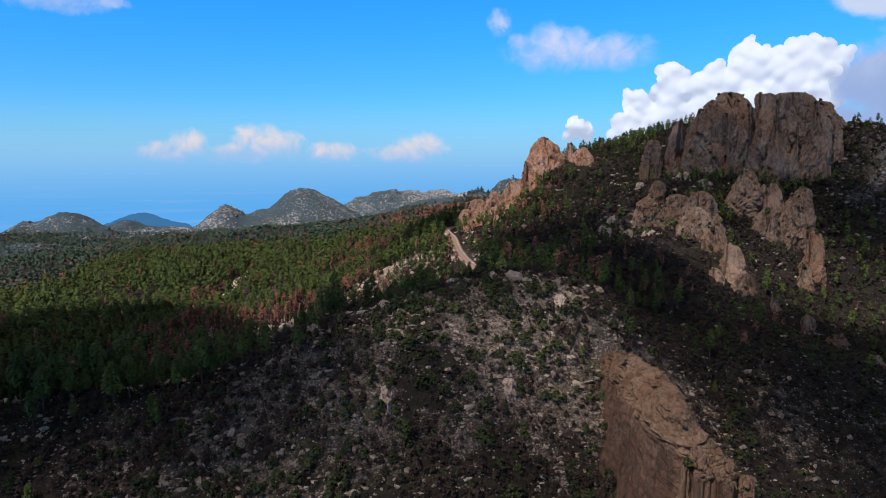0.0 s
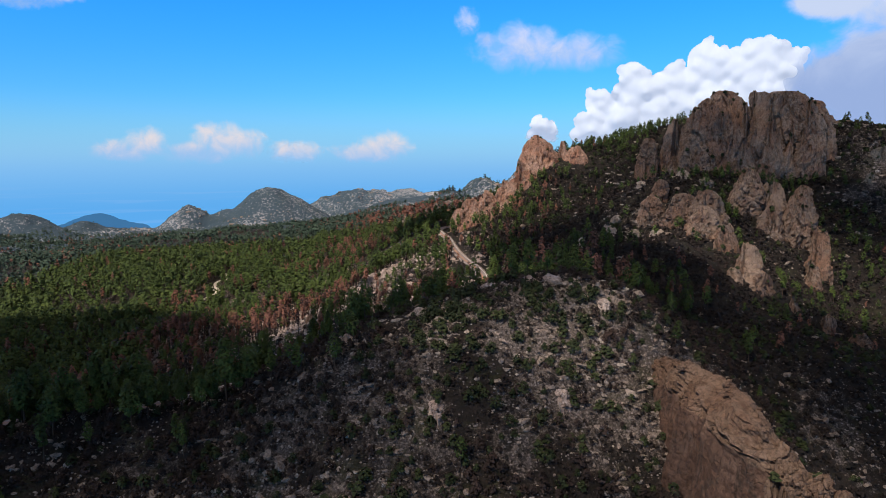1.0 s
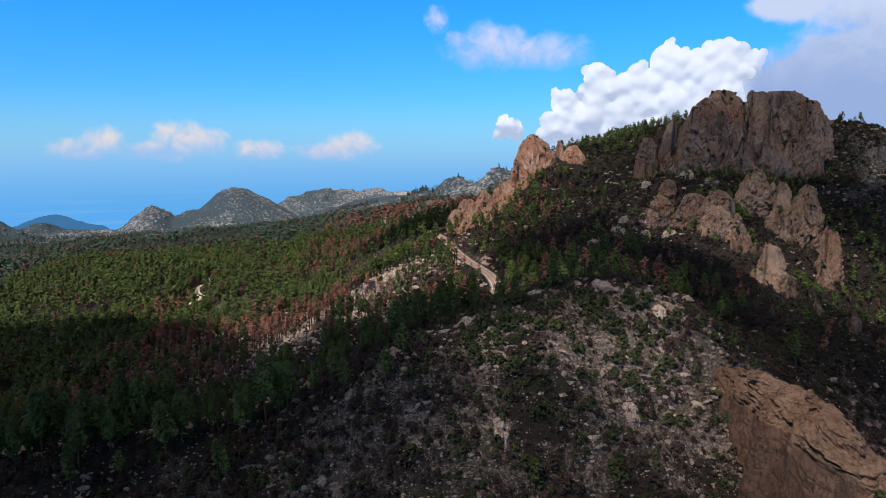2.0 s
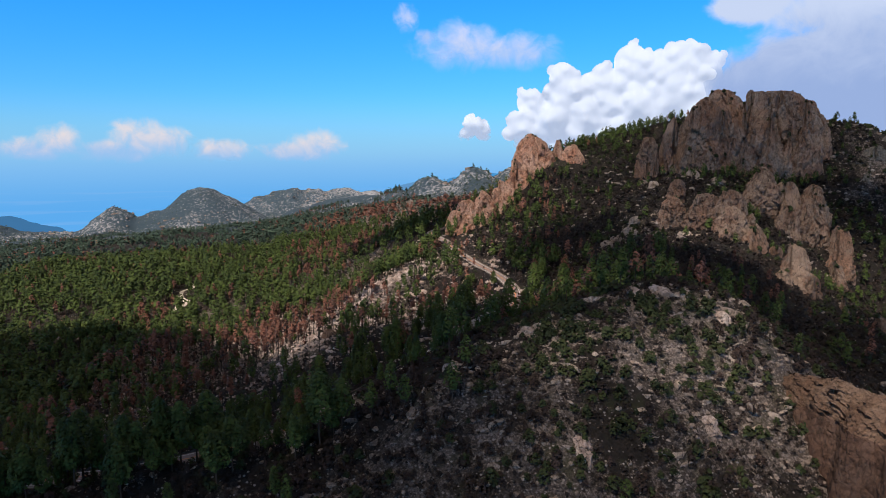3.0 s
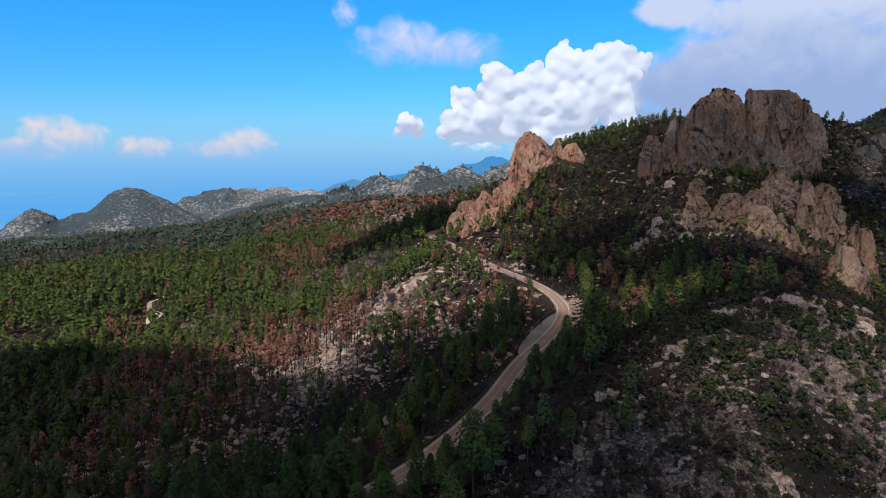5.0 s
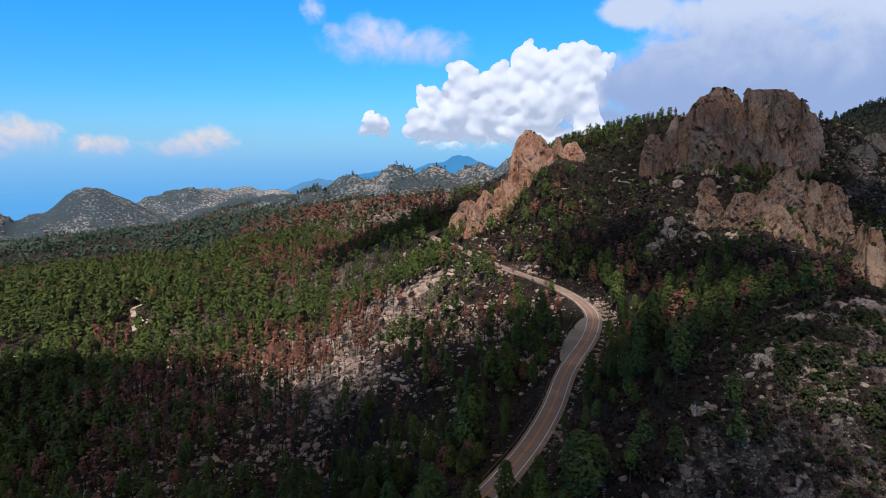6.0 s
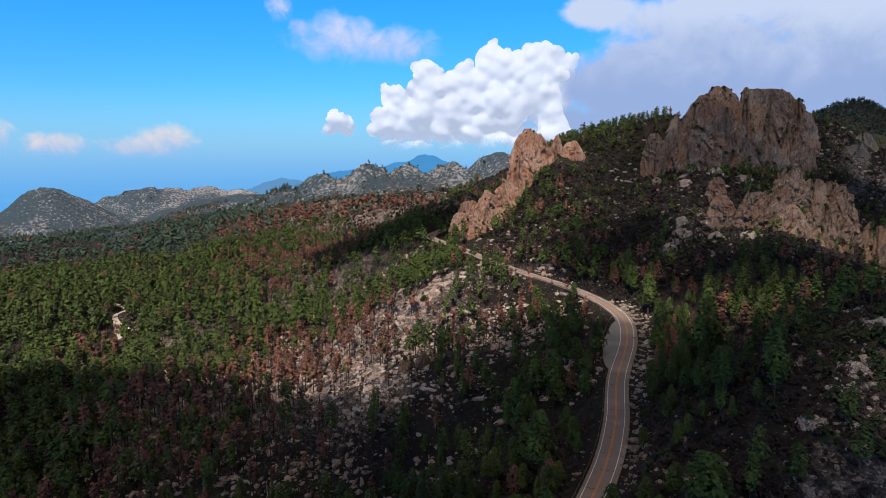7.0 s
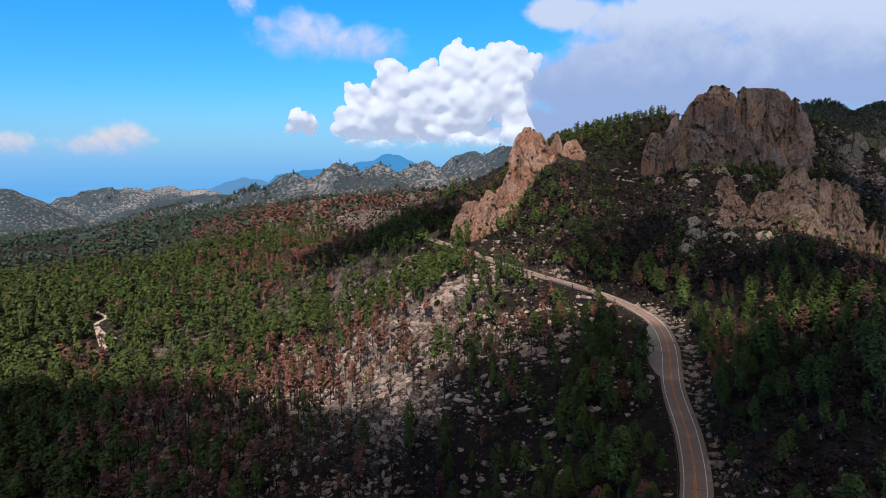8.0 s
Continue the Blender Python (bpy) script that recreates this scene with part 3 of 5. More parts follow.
crag("pale_ledge", "low pale granite ledges on the burnt slope", [
    (px, py, float(land(px, py)) - 4, float(land(px, py)) + ph, pr, 0.75 * pr, 20 * pr, 2.2) for px, py, ph, pr in
    ((90, 442, 5, 5), (100, 450, 3, 5), (112, 456, 4, 6), (134, 424, 4, 6), (124, 440, 3, 5), (120, 466, 3, 5), (163, 540, 4, 5), (172, 520, 5, 6), (180, 500, 5, 6), (146, 492, 3, 5), (190, 484, 4, 6))
], BOULDER, 56, "crags of the mountain")
crag("grey_slab", "grey granite slab beside the summit dome", [
    (340, 508, 40, 97, 16, 12, -20, 2.2), (366, 524, 40, 106, 18, 14, 0, 2.2), (322, 494, 35, 76, 12, 9, 0, 2.0), (306, 484, 25, 62, 9, 8, 0, 2.0), (384, 508, 30, 92, 15, 10, 0, 2.0),
], GREY_GRANITE, 61, "crags of the mountain")
crag("spire", "pointed orange granite spire beside the road", [
    (94, 613, 25, 107, 24, 19, 0, 1.9), (74, 600, 20, 86, 17, 14, 0, 2.0), (60, 596, 20, 68, 12, 12, 0, 2.2), (103, 607, 40, 96, 14, 13, 0, 2.2),
    (113, 604, 50, 103, 10, 10, 0, 2.4), (125, 601, 50, 98, 13, 12, 0, 2.2), (108, 596, 30, 88, 15, 13, 0, 2.2), (120, 588, 35, 78, 12, 11, 0, 2.2),
], ORANGE_GRANITE, 71, "crags of the mountain")
crag("roadside_crag", "orange granite crag rising from the bend of the road", [
    (44, 596, 20, 59, 11, 12, 0, 2.4), (31, 596, 14, 52, 10, 11, 0, 2.6), (22, 592, 12, 43, 8, 10, 0, 2.8), (30, 580, 12, 36, 11, 9, 0, 2.2), (44, 582, 18, 46, 10, 9, 0, 2.2),
], ORANGE_GRANITE, 81, "crags of the mountain")
def ledge_cliff(name, label, crest, profile, material, seed, group):
    """A crest of thin dipping ledges over a sheer face: the crest's line, and the section across it as (outward, height)."""
    line = smooth_line(crest, 0.55)
    d = np.gradient(line[:, :2], axis=0)
    for k in range(12):
        d[1:-1] = (d[:-2] + d[1:-1] + d[2:]) / 3
    d /= np.linalg.norm(d, axis=1, keepdims=True)
    out = np.c_[d[:, 1], -d[:, 0]]
    sect = smooth_line([(a, b, 0) for a, b in profile], 0.5)[:, :2]
    run = np.r_[0, np.cumsum(np.linalg.norm(np.diff(line[:, :2], axis=0), axis=1))][:, None]
    o, h = sect[None, :, 0], sect[None, :, 1]
    wide = 1 + 0.22 * fractal(run + 9 * seed, run * 0, 9, 3)
    z = line[:, 2:] + h + 0.8 * fractal(run, o + seed, 5, 3)
    bed = z + 0.32 * run + 1.5 * fractal(run, o * 2 + 40, 14, 3)
    plate, gap = blocks(run + 0.5 * o, bed * 2.2, 5.5, 2.6, seed)
    block, joint = blocks(run + 0 * o, bed - 0.4 * o, 3.6, 6.5, seed + 3)
    sheer = step(-h, 7.0, 10.0)
    push = (1 - sheer) * (2.3 * plate - 0.9 * np.exp(-gap / 0.08)) + sheer * (0.7 * block - 0.3 * np.exp(-joint / 0.05) + 1.1 * fractal(run + 70, z * 0.5, 8, 4)) + 0.22 * fractal(run, z, 1.6, 3)
    lift = (1 - sheer) * step(o, -9, -4) * (1.1 * plate + 0.5 * block)
    r = o * wide + push
    v = np.stack([line[:, 0:1] + out[:, 0:1] * r, line[:, 1:2] + out[:, 1:2] * r, z + lift], -1)
    at = np.array(crest[2], float)
    ob = thing(name, *at, label, "rock formation", group)
    faces = grid_faces(*v.shape[:2])
    me = fast_mesh("rock_face", v.reshape(-1, 3) - at, faces, material, False)
    # tan granite near the crest, darker granite on the sheer face
    add_material(me, TAN_GRANITE, ((sheer + 0 * run).ravel() + 0.5 * plate.ravel())[faces[:, 0]] < 0.45)
    part("rock_face", me, ob)
    for q in line[::18]:
        CRAGS.append((q[0] - 1, q[1] - 2, 7.0))
    k = pick.randint(4, len(line) - 4, 26)
    for i in k:
        b = part("ledge_block", LEDGE_BLOCKS[int(pick.randint(4))], ob)
        b.matrix_basis = Matrix.Translation(v[i, int(pick.uniform(0.18, 0.48) * v.shape[1])] - at + [0, 0, 0.15]) @ pose(0, 0, 0, pick.uniform(-12, 12), pick.uniform(8, 22), pick.uniform(50, 130)) @ Matrix.Scale(pick.uniform(0.5, 1.25), 4)


ledge_cliff("cliff_slab", "sheer brown granite slab with thin sunlit ledges on the foreground ridge", [
    (62, 236, 16.5), (63, 224, 19), (64.5, 210, 21), (66, 198, 20.5), (66.5, 188, 20), (67.5, 180, 17.5), (71, 176.5, 12.5), (76, 175.5, 7), (84, 174, -3),
], [(-9, -18), (-5, -7), (-2, -1.4), (0, 0), (2, -0.6), (4, -2.0), (6, -4.2), (8, -7.2), (9.4, -12), (10.6, -20), (12, -30), (14, -44)], DARK_GRANITE, 91, "crags of the foreground ridge")
crag("boulder_pile", "weathered tan boulder stack at the end of the ridge", [
    (69, 159, -50, 9.5, 6.5, 6, 0, 3.0), (75, 164, -50, 6, 6, 7, 0, 2.8), (65, 167, -45, 7, 5, 5, 0, 2.8), (66, 157, 6, 12, 2.6, 2.0, 20, 2.4), (70.5, 156, 6, 12, 2.8, 2.2, 0, 2.4), (76, 157, 1, 7.0, 2.8, 2.4, 0, 2.4), (68, 169, 2, 9.5, 2.6, 2.4, 0, 2.4), (74, 173, -2, 7.5, 2.6, 2.4, 0, 2.4),
], TAN_GRANITE, 95, "crags of the foreground ridge")
crag("crest_ledge", "pale broken granite ledges on the crest of the ridge", [
    (px, py, float(land(px, py)) - 3, float(land(px, py)) + ph, pr, 0.7 * pr, 25 * pr, 2.2) for px, py, ph, pr in
    ((28, 257, 2.4, 5), (35, 252, 2.6, 4), (20, 259, 2.2, 4), (44, 245, 0.8, 4), (5, 257, 1.8, 4), (-22, 246, 2.2, 4), (-48, 238, 2.4, 4), (-18, 208, 2.4, 4), (22, 214, 2.4, 4))
], PINK_GRANITE, 131, "crags of the foreground ridge")
crag("tan_outcrop", "rounded tan granite outcrop among burnt pines", [
    (-78, 415, -22, -5, 5, 4, 30, 2.4), (-85, 419, -24, -9, 6, 4, 20, 2.2), (-72, 413, -20, -6.5, 4, 4, 0, 2.4), (-66, 414, -18, -7, 3.5, 3, 0, 2.4),
], GRANITE, 101, "outcrops of the valley")
crag("pink_knob", "bare pinkish granite knob above burnt pines", [
    (-38, 499, -12, 6, 12, 9, 0, 2.2), (-49, 497, -16, 3, 9, 7, 0, 2.2), (-25, 505, -8, 3, 9, 7, 0, 2.2),
], PINK_GRANITE, 111, "outcrops of the valley")
crag("far_outcrop", "pink granite outcrop on the far ridge", [(519, 1590, -30, 32, 30, 22, 20, 2.2), (545, 1600, -20, 40, 24, 20, 0, 2.2)], PINK_GRANITE, 121)


def near_crag(x, y, grow=0.85):
    inside = np.zeros(np.shape(x), bool)
    for cx, cy, r in CRAGS:
        inside |= np.hypot(x - cx, y - cy) < r * grow
    return inside


# ---- the highway ----
def ribbon(points, offset, width, lift):
    """A strip along a line, to one side of it."""
    p = np.asarray(points)
    d = np.gradient(p[:, :2], axis=0)
    d /= np.linalg.norm(d, axis=1, keepdims=True)
    side = np.c_[d[:, 1], -d[:, 0]]
    cols = [np.c_[p[:, :2] + side * (offset + k * width / 2), p[:, 2] + lift] for k in (-1, 1)]
    return np.stack(cols, 1).reshape(-1, 3), grid_faces(len(p), 2)


def slab_ribbon(points, offset, width, lift, thick):
    """The same strip with edges that reach down."""
    v, f = ribbon(points, offset, width, lift)
    w = v.reshape(-1, 2, 3)
    lo = w.copy()
    lo[:, :, 2] -= thick
    rows = np.stack([lo[:, 0], w[:, 0], w[:, 1], lo[:, 1]], 1)
    return rows.reshape(-1, 3), grid_faces(len(rows), 4)


def paving(name, dark, light, scale=0.6):
    m, n, shader = surface(name, 0.88)
    p = n.put("ShaderNodeNewGeometry").outputs["Position"]
    c = n.mix(n.noise(p, scale, 5, 0.65), dark, light)
    worn = n.span(n.noise(p, 0.08, 3, 0.6), 0.5, 0.7)
    c = n.mix(n.math("MULTIPLY", worn, 0.35), c, tuple(x * 1.5 for x in light))
    n.join(c, shader.inputs["Base Color"])
    relief(n, shader, n.noise(p, 6.0, 3, 0.7), 0.3, 0.03)
    return m


ASPHALT = paving("worn_asphalt", (0.19, 0.142, 0.126), (0.27, 0.205, 0.185))
PULLOUT = paving("pale_asphalt", (0.17, 0.155, 0.145), (0.25, 0.23, 0.215))
GRAVEL = paving("dirt_shoulder", (0.08, 0.060, 0.047), (0.36, 0.28, 0.23), 1.1)
SAND = paving("pale_sand", (0.34, 0.275, 0.225), (0.56, 0.47, 0.40), 1.1)
WHITE = paving("white_road_paint", (0.55, 0.54, 0.52), (0.80, 0.79, 0.77), 2.0)
YELLOW = paving("orange_road_paint", (0.55, 0.19, 0.045), (0.72, 0.27, 0.07), 2.0)
TAR = paving("tar_seam", (0.03, 0.028, 0.027), (0.05, 0.046, 0.044), 2.0)
STEEL = paving("weathered_steel", (0.10, 0.07, 0.055), (0.19, 0.15, 0.125), 3.0)

road = tagged(new("road"), "winding two-lane asphalt mountain highway", "road", kind="structure")
part("roadway", fast_mesh("roadway", *slab_ribbon(LINE, 0, 6.5, 0.0, 1.2), ASPHALT, False), road)
part("dirt_shoulder", fast_mesh("dirt_shoulder", *slab_ribbon(LINE, 3.75, 1.2, -0.06, 1.2), GRAVEL, False), road, "pale dirt shoulder")
part("dirt_shoulder", fast_mesh("dirt_shoulder", *slab_ribbon(LINE, -3.5, 0.6, -0.06, 1.2), GRAVEL, False), road, "pale dirt shoulder")
for off in (-2.8, 2.8):
    part("edge_line", fast_mesh("edge_line", *ribbon(LINE, off, 0.2, 0.012), WHITE, False), road, "white edge line")
for off in (-0.17, 0.17):
    part("centre_line", fast_mesh("centre_line", *ribbon(LINE, off, 0.17, 0.012), YELLOW, False), road, "orange-yellow centre line")
rng = np.random.RandomState(5)
for k in range(14, len(LINE) - 20, 5):
    if rng.rand() < 0.75:
        a = LINE[k] + [0, 0, 0.007]
        d = (LINE[k + 1] - LINE[k - 1])[:2]
        d /= np.linalg.norm(d)
        side = np.array([d[1], -d[0], 0.0])
        across = np.array([a + side * t + np.array([d[0], d[1], 0]) * rng.normal(0, 0.12) for t in np.linspace(-3.2, 3.2 if rng.rand() < 0.6 else 0, 9)])
        part("tar_seam", fast_mesh("tar_seam", *ribbon(across, 0, 0.14 + 0.1 * rng.rand(), 0.0), TAR, False), road, "dark sealed crack")
s = (LINE[:, 1] > 332) & (LINE[:, 1] < 384)
bay = LINE[s]
bulge = np.sin(np.linspace(0, np.pi, len(bay))) ** 0.6 * 6.0
d = np.gradient(bay[:, :2], axis=0)
d /= np.linalg.norm(d, axis=1, keepdims=True)
side = np.c_[-d[:, 1], d[:, 0]]
rim = np.c_[bay[:, :2] + side * (3.25 + bulge)[:, None], bay[:, 2] - 0.02]
inner = np.c_[bay[:, :2] + side * 3.2, bay[:, 2] - 0.02]
low = rim - [0, 0, 3.0]
part("pullout", fast_mesh("pullout", np.stack([inner, rim, low], 1).reshape(-1, 3), grid_faces(len(bay), 3), PULLOUT, False), road, "pale grey paved pull-out")


def box_mesh(name, sx, sy, sz, material):
    bm = bmesh.new()
    bmesh.ops.create_cube(bm, size=1)
    bmesh.ops.scale(bm, vec=(sx, sy, sz), verts=bm.verts)
    bmesh.ops.translate(bm, vec=(0, 0, sz / 2), verts=bm.verts)
    bmesh.ops.bevel(bm, geom=bm.edges[:], offset=min(sx, sy, sz) * 0.12, segments=1, affect="EDGES")
    me = bpy.data.meshes.new(name)
    bm.to_mesh(me)
    bm.free()
    me.materials.append(material)
    return me


def guardrail(lo, hi, distance):
    """Steel beam on posts along the valley side of the road."""
    s = LINE[(LINE[:, 1] > lo) & (LINE[:, 1] < hi)]
    d = np.gradient(s[:, :2], axis=0)
    d /= np.linalg.norm(d, axis=1, keepdims=True)
    out = distance if np.ndim(distance) else np.full(len(s), distance)
    p = np.c_[s[:, :2] + np.c_[-d[:, 1], d[:, 0]] * out[:, None], s[:, 2]]
    rail = thing("guardrail", *p[0], "weathered steel guardrail along the road edge", "guardrail", "guardrails")
    q = p - p[0]
    rows = np.stack([q + [0, 0, h] + np.c_[-d[:, 1], d[:, 0], 0 * h * d[:, 0]] * o for h, o in ((0.42, 0), (0.5, -0.06), (0.58, 0), (0.66, -0.06), (0.74, 0), (0.74, 0.05), (0.42, 0.05))], 1)
    part("beam", fast_mesh("beam", rows.reshape(-1, 3), grid_faces(len(rows), 7), STEEL, False), rail)
    post = box_mesh("post", 0.15, 0.15, 1.5, STEEL)
    for k in range(0, len(q), 2):
        b = part("post", post, rail)
        b.location = Vector(q[k] + [0, 0, -0.8])
    return rail


n_bay = int(((LINE[:, 1] > 326) & (LINE[:, 1] < 392)).sum())
guardrail(326, 392, 4.3 + 6.0 * np.clip(np.sin(np.linspace(-0.25, np.pi + 0.25, n_bay)), 0, 1) ** 0.6)
guardrail(400, 470, 4.3)
guardrail(262, 320, 4.3)

# dirt track and clearing in the valley
TRACK = [(-300, 640), (-275, 655), (-250, 662), (-226, 668), (-219, 684), (-224, 700), (-227, 722), (-220, 745), (-232, 775)]
track = smooth_line([(x, y, 0) for x, y in TRACK], 3.0)
offs = np.linspace(-1, 1, 5)[None, :] * (2.0 + 4.5 * np.exp(-((track[:, 1] - 686) / 12) ** 2))[:, None]
tx = track[:, 0, None] + offs
ty = track[:, 1, None] + 0.2 * offs
tagged(new("dirt_track", fast_mesh("dirt_track", np.stack([tx, ty, land(tx, ty) + 0.35], -1).reshape(-1, 3), grid_faces(*tx.shape), SAND)), "pale sandy track through the pine forest", "track", kind="structure")


# ---- plants and loose rocks ----
BLADE = np.array([(-0.6, -0.5, 0), (0.65, -0.4, 0), (0.0, 0.85, 0)])


def blades(rng, centres, sizes, facing):
    """Thin three-cornered sprigs of leaves or needles, each turned about the way it faces."""
    n = len(centres)
    facing = facing + rng.normal(0, 0.3, (n, 3))
    facing /= np.linalg.norm(facing, axis=1, keepdims=True)
    u = np.cross(facing, rng.normal(0, 1, (n, 3)))
    u /= np.linalg.norm(u, axis=1, keepdims=True)
    w = np.cross(facing, u)
    k = BLADE[None] * (0.7 + 0.8 * rng.rand(n, 3, 1)) * 1.35
    v = k[..., :1] * u[:, None, :] + k[..., 1:2] * w[:, None, :] + rng.normal(0, 0.12, (n, 3, 3))
    v = v * sizes[:, None, None] + centres[:, None, :]
    return v.reshape(-1, 3), np.arange(3 * n).reshape(-1, 3)


def crowns(rng, base, height, count, bottom=0.34, spread=0.17, size=0.1, shape=0.4):
    """Clumps of whole stands: so many a tree, within a ragged crown."""
    n, count = len(base), int(count * 2.7)
    u = bottom + (1 - bottom) * rng.rand(n, count) ** 0.9
    taper = np.clip((1 - u) / (1 - bottom), 0, 1) ** shape * (0.45 + 0.55 * np.clip((u - bottom) / 0.18, 0, 1))
    lean = rng.normal(0, 0.03, (n, 1, 2))
    a = rng.rand(n, count) * 6.283
    out = np.sqrt(0.25 + 0.75 * rng.rand(n, count))
    lobes = 1 + 0.3 * np.sin(a * rng.randint(2, 5, (n, 1)) + 9 * u + 6.283 * rng.rand(n, 1))
    r = spread * taper * out * lobes * (0.75 + 0.5 * rng.rand(n, 1))
    c = np.stack([r * np.cos(a), r * np.sin(a), u], -1)
    facing = np.stack([0.75 * out * np.cos(a), 0.75 * out * np.sin(a), 0.25 + 1.1 * (u - bottom) / (1 - bottom)], -1)
    c[..., :2] += lean * u[..., None]
    c = c * height[:, None, None] + base[:, None, :]
    s = (size * height)[:, None] * (0.7 + 0.6 * rng.rand(n, count)) * (0.65 + 0.5 * taper)
    return blades(rng, c.reshape(-1, 3), s.ravel(), facing.reshape(-1, 3))


def trunks(rng, base, height, reach=0.9, thick=0.016, sides=5):
    """Tapered trunks as open five-sided cones."""
    n = len(base)
    a = np.arange(sides) * 6.283 / sides
    ring = np.stack([np.cos(a), np.sin(a)], -1)
    lean = rng.normal(0, 0.02, (n, 1, 2))
    v = np.zeros((n, 2, sides, 3))
    for k, (t, q) in enumerate(((-0.05, 1.0), (reach, 0.3))):
        v[:, k, :, :2] = ring[None] * (thick * q) + lean * t
        v[:, k, :, 2] = t
    v = v * height[:, None, None, None] + base[:, None, None, :]
    i = np.arange(sides)
    f = np.stack([i, (i + 1) % sides, (i + 1) % sides + sides, i + sides], -1)
    f = np.concatenate([f[:, [0, 1, 2]], f[:, [0, 2, 3]]])
    return v.reshape(-1, 3), (f[None] + (np.arange(n) * 2 * sides)[:, None, None]).reshape(-1, 3)


def merged(*pairs):
    n, verts, faces, which = 0, [], [], []
    for k, (v, f) in enumerate(pairs):
        verts.append(v), faces.append(f + n), which.append(np.full(len(f), k))
        n += len(v)
    return np.vstack(verts), np.vstack(faces), np.concatenate(which)


def scatter(rng, x0, x1, y0, y1, cell):
    """A jittered grid of spots on the ground."""
    gx, gy = np.meshgrid(np.arange(x0, x1, cell), np.arange(y0, y1, cell))
    x, y = gx.ravel() + rng.uniform(-0.5, 0.5, gx.size) * cell * 1.3, gy.ravel() + rng.uniform(-0.5, 0.5, gx.size) * cell * 1.3
    return x, y


def wooded(x, y):
    """How thickly trees stand."""
    basin = step(-x - 25 + 0.10 * (y - 500), -25, 45) * step(y, 290, 350)
    p = np.maximum(0.64 * basin, 0.85 * hump(x, y, -105, 498, 110, 52))
    p = np.maximum(p, 0.95 * hump(x, y, 45, 335, 72, 52))
    p = np.maximum(p, 0.9 * hump(x, y, 45, 445, 50, 70))
    p = np.maximum(p, 0.9 * hump(x, y, -5, 345, 60, 60))
    p = np.maximum(p, 0.95 * hump(x, y, -140, 236, 70, 17))
    p = np.maximum(p, 0.85 * hump(x, y, 75, 560, 45, 45))
    p = np.maximum(p, 1.15 * hump(x, y, -20, 640, 80, 90))
    p = np.maximum(p, 1.15 * hump(x, y, -28, 552, 40, 75))
    p = np.maximum(p, 1.0 * hump(x, y, -14, 470, 28, 50))
    p = np.maximum(p, 1.15 * hump(x, y, 175, 642, 80, 38))
    p = np.maximum(p, 0.16 * hump(x, y, 110, 520, 90, 90))
    p = np.maximum(p, 0.30 * hump(x, y, 200, 370, 60, 45))
    p = np.maximum(p, 0.50 * hump(x, y, 270, 420, 60, 30))
    p = np.maximum(p, 0.35 * hump(x, y, 120, 300, 50, 40))
    p = np.maximum(p, 0.55 * hump(x, y, 400, 600, 90, 60))
    p = np.maximum(p, 0.85 * hump(x, y, -95, 290, 60, 36))
    p = np.maximum(p, 0.30 * hump(x, y, -190, 235, 70, 60))
    p = np.maximum(p, 0.95 * hump(x - 0.1 * (y - 430), y, 186, 430, 11, 50))
    p = np.maximum(p, 0.85 * hump(x, y, 225, 498, 60, 12))
    p = p * (1 - 0.8 * hump(x, y, -44, 496, 18, 12)) * (1 - 0.4 * hump(x, y, -60, 760, 80, 110))  * (1 - 0.15 * hump(x, y, -120, 410, 80, 60)) * (1 - 0.95 * hump(x, y, -5, 236, 62, 40))
    return p * np.clip(0.95 + 0.6 * patches(x, y, 42, 3), 0, 1.15)


def scorched(x, y):
    """How many of the trees are scorched brown."""
    p = 1.0 * hump(x, y, -105, 502, 118, 62) + 0.85 * hump(x, y, -30, 780, 130, 170) + 0.85 * hump(x, y, -130, 390, 100, 70) + 0.45 * hump(x, y, 80, 490, 80, 90) + 0.35 * hump(x, y, 40, 330, 90, 60) + 0.6 * hump(x, y, 130, 300, 60, 50) + 0.5 * hump(x, y, 100, 400, 60, 80)
    return np.clip(p + 0.35 * patches(x, y, 35, 3) - 0.05 + 0.45 * hump(x, y, 200, 380, 110, 80) - 0.6 * hump(x, y, -20, 600, 45, 90), 0.03, 0.95)


rng = np.random.RandomState(21)
x, y = scatter(rng, -470, 440, 180, 1010, 5.2)
d_road, _ = to_road(x, y)
d_track = np.min(np.hypot(x[:, None] - track[None, ::2, 0], y[:, None] - track[None, ::2, 1]), 1)
keep = (rng.rand(len(x)) < wooded(x, y)) & (d_road > 7.6 - 1.8 * step(y, 450, 490) + 4.5 * hump(x, y, 10, 345, 40, 60)) & ~near_crag(x, y) & (d_track > 5.5 + 6 * np.exp(-((y - 684) / 16) ** 2))
in_bay = (np.hypot(x + 15, y - 368) < 13) | ((d_road < 8.0) & camera_side(x, y) & (x > -96) & (y < 345))
x, y, d_road = x[keep & ~in_bay], y[keep & ~in_bay], d_road[keep & ~in_bay]
tree_base = np.c_[x, y, land(x, y) - 0.2]
tree_h = (8.5 + 8.5 * rng.rand(len(x)) ** 1.2) * (1 - 0.3 * step(x, 40, 140)) * (1 + 0.22 * step(-x, 60, 140) * step(y, 420, 480))
tree_h = np.where((d_road < 28) & camera_side(x, y) & (x > -100) & (y < 365), 0.7 * tree_h, tree_h)
tree_h = np.where((d_road < 18) & ~camera_side(x, y) & (y < 470), 0.75 * tree_h, tree_h)
chance = rng.rand(len(x))
is_scorched = chance < scorched(x, y)
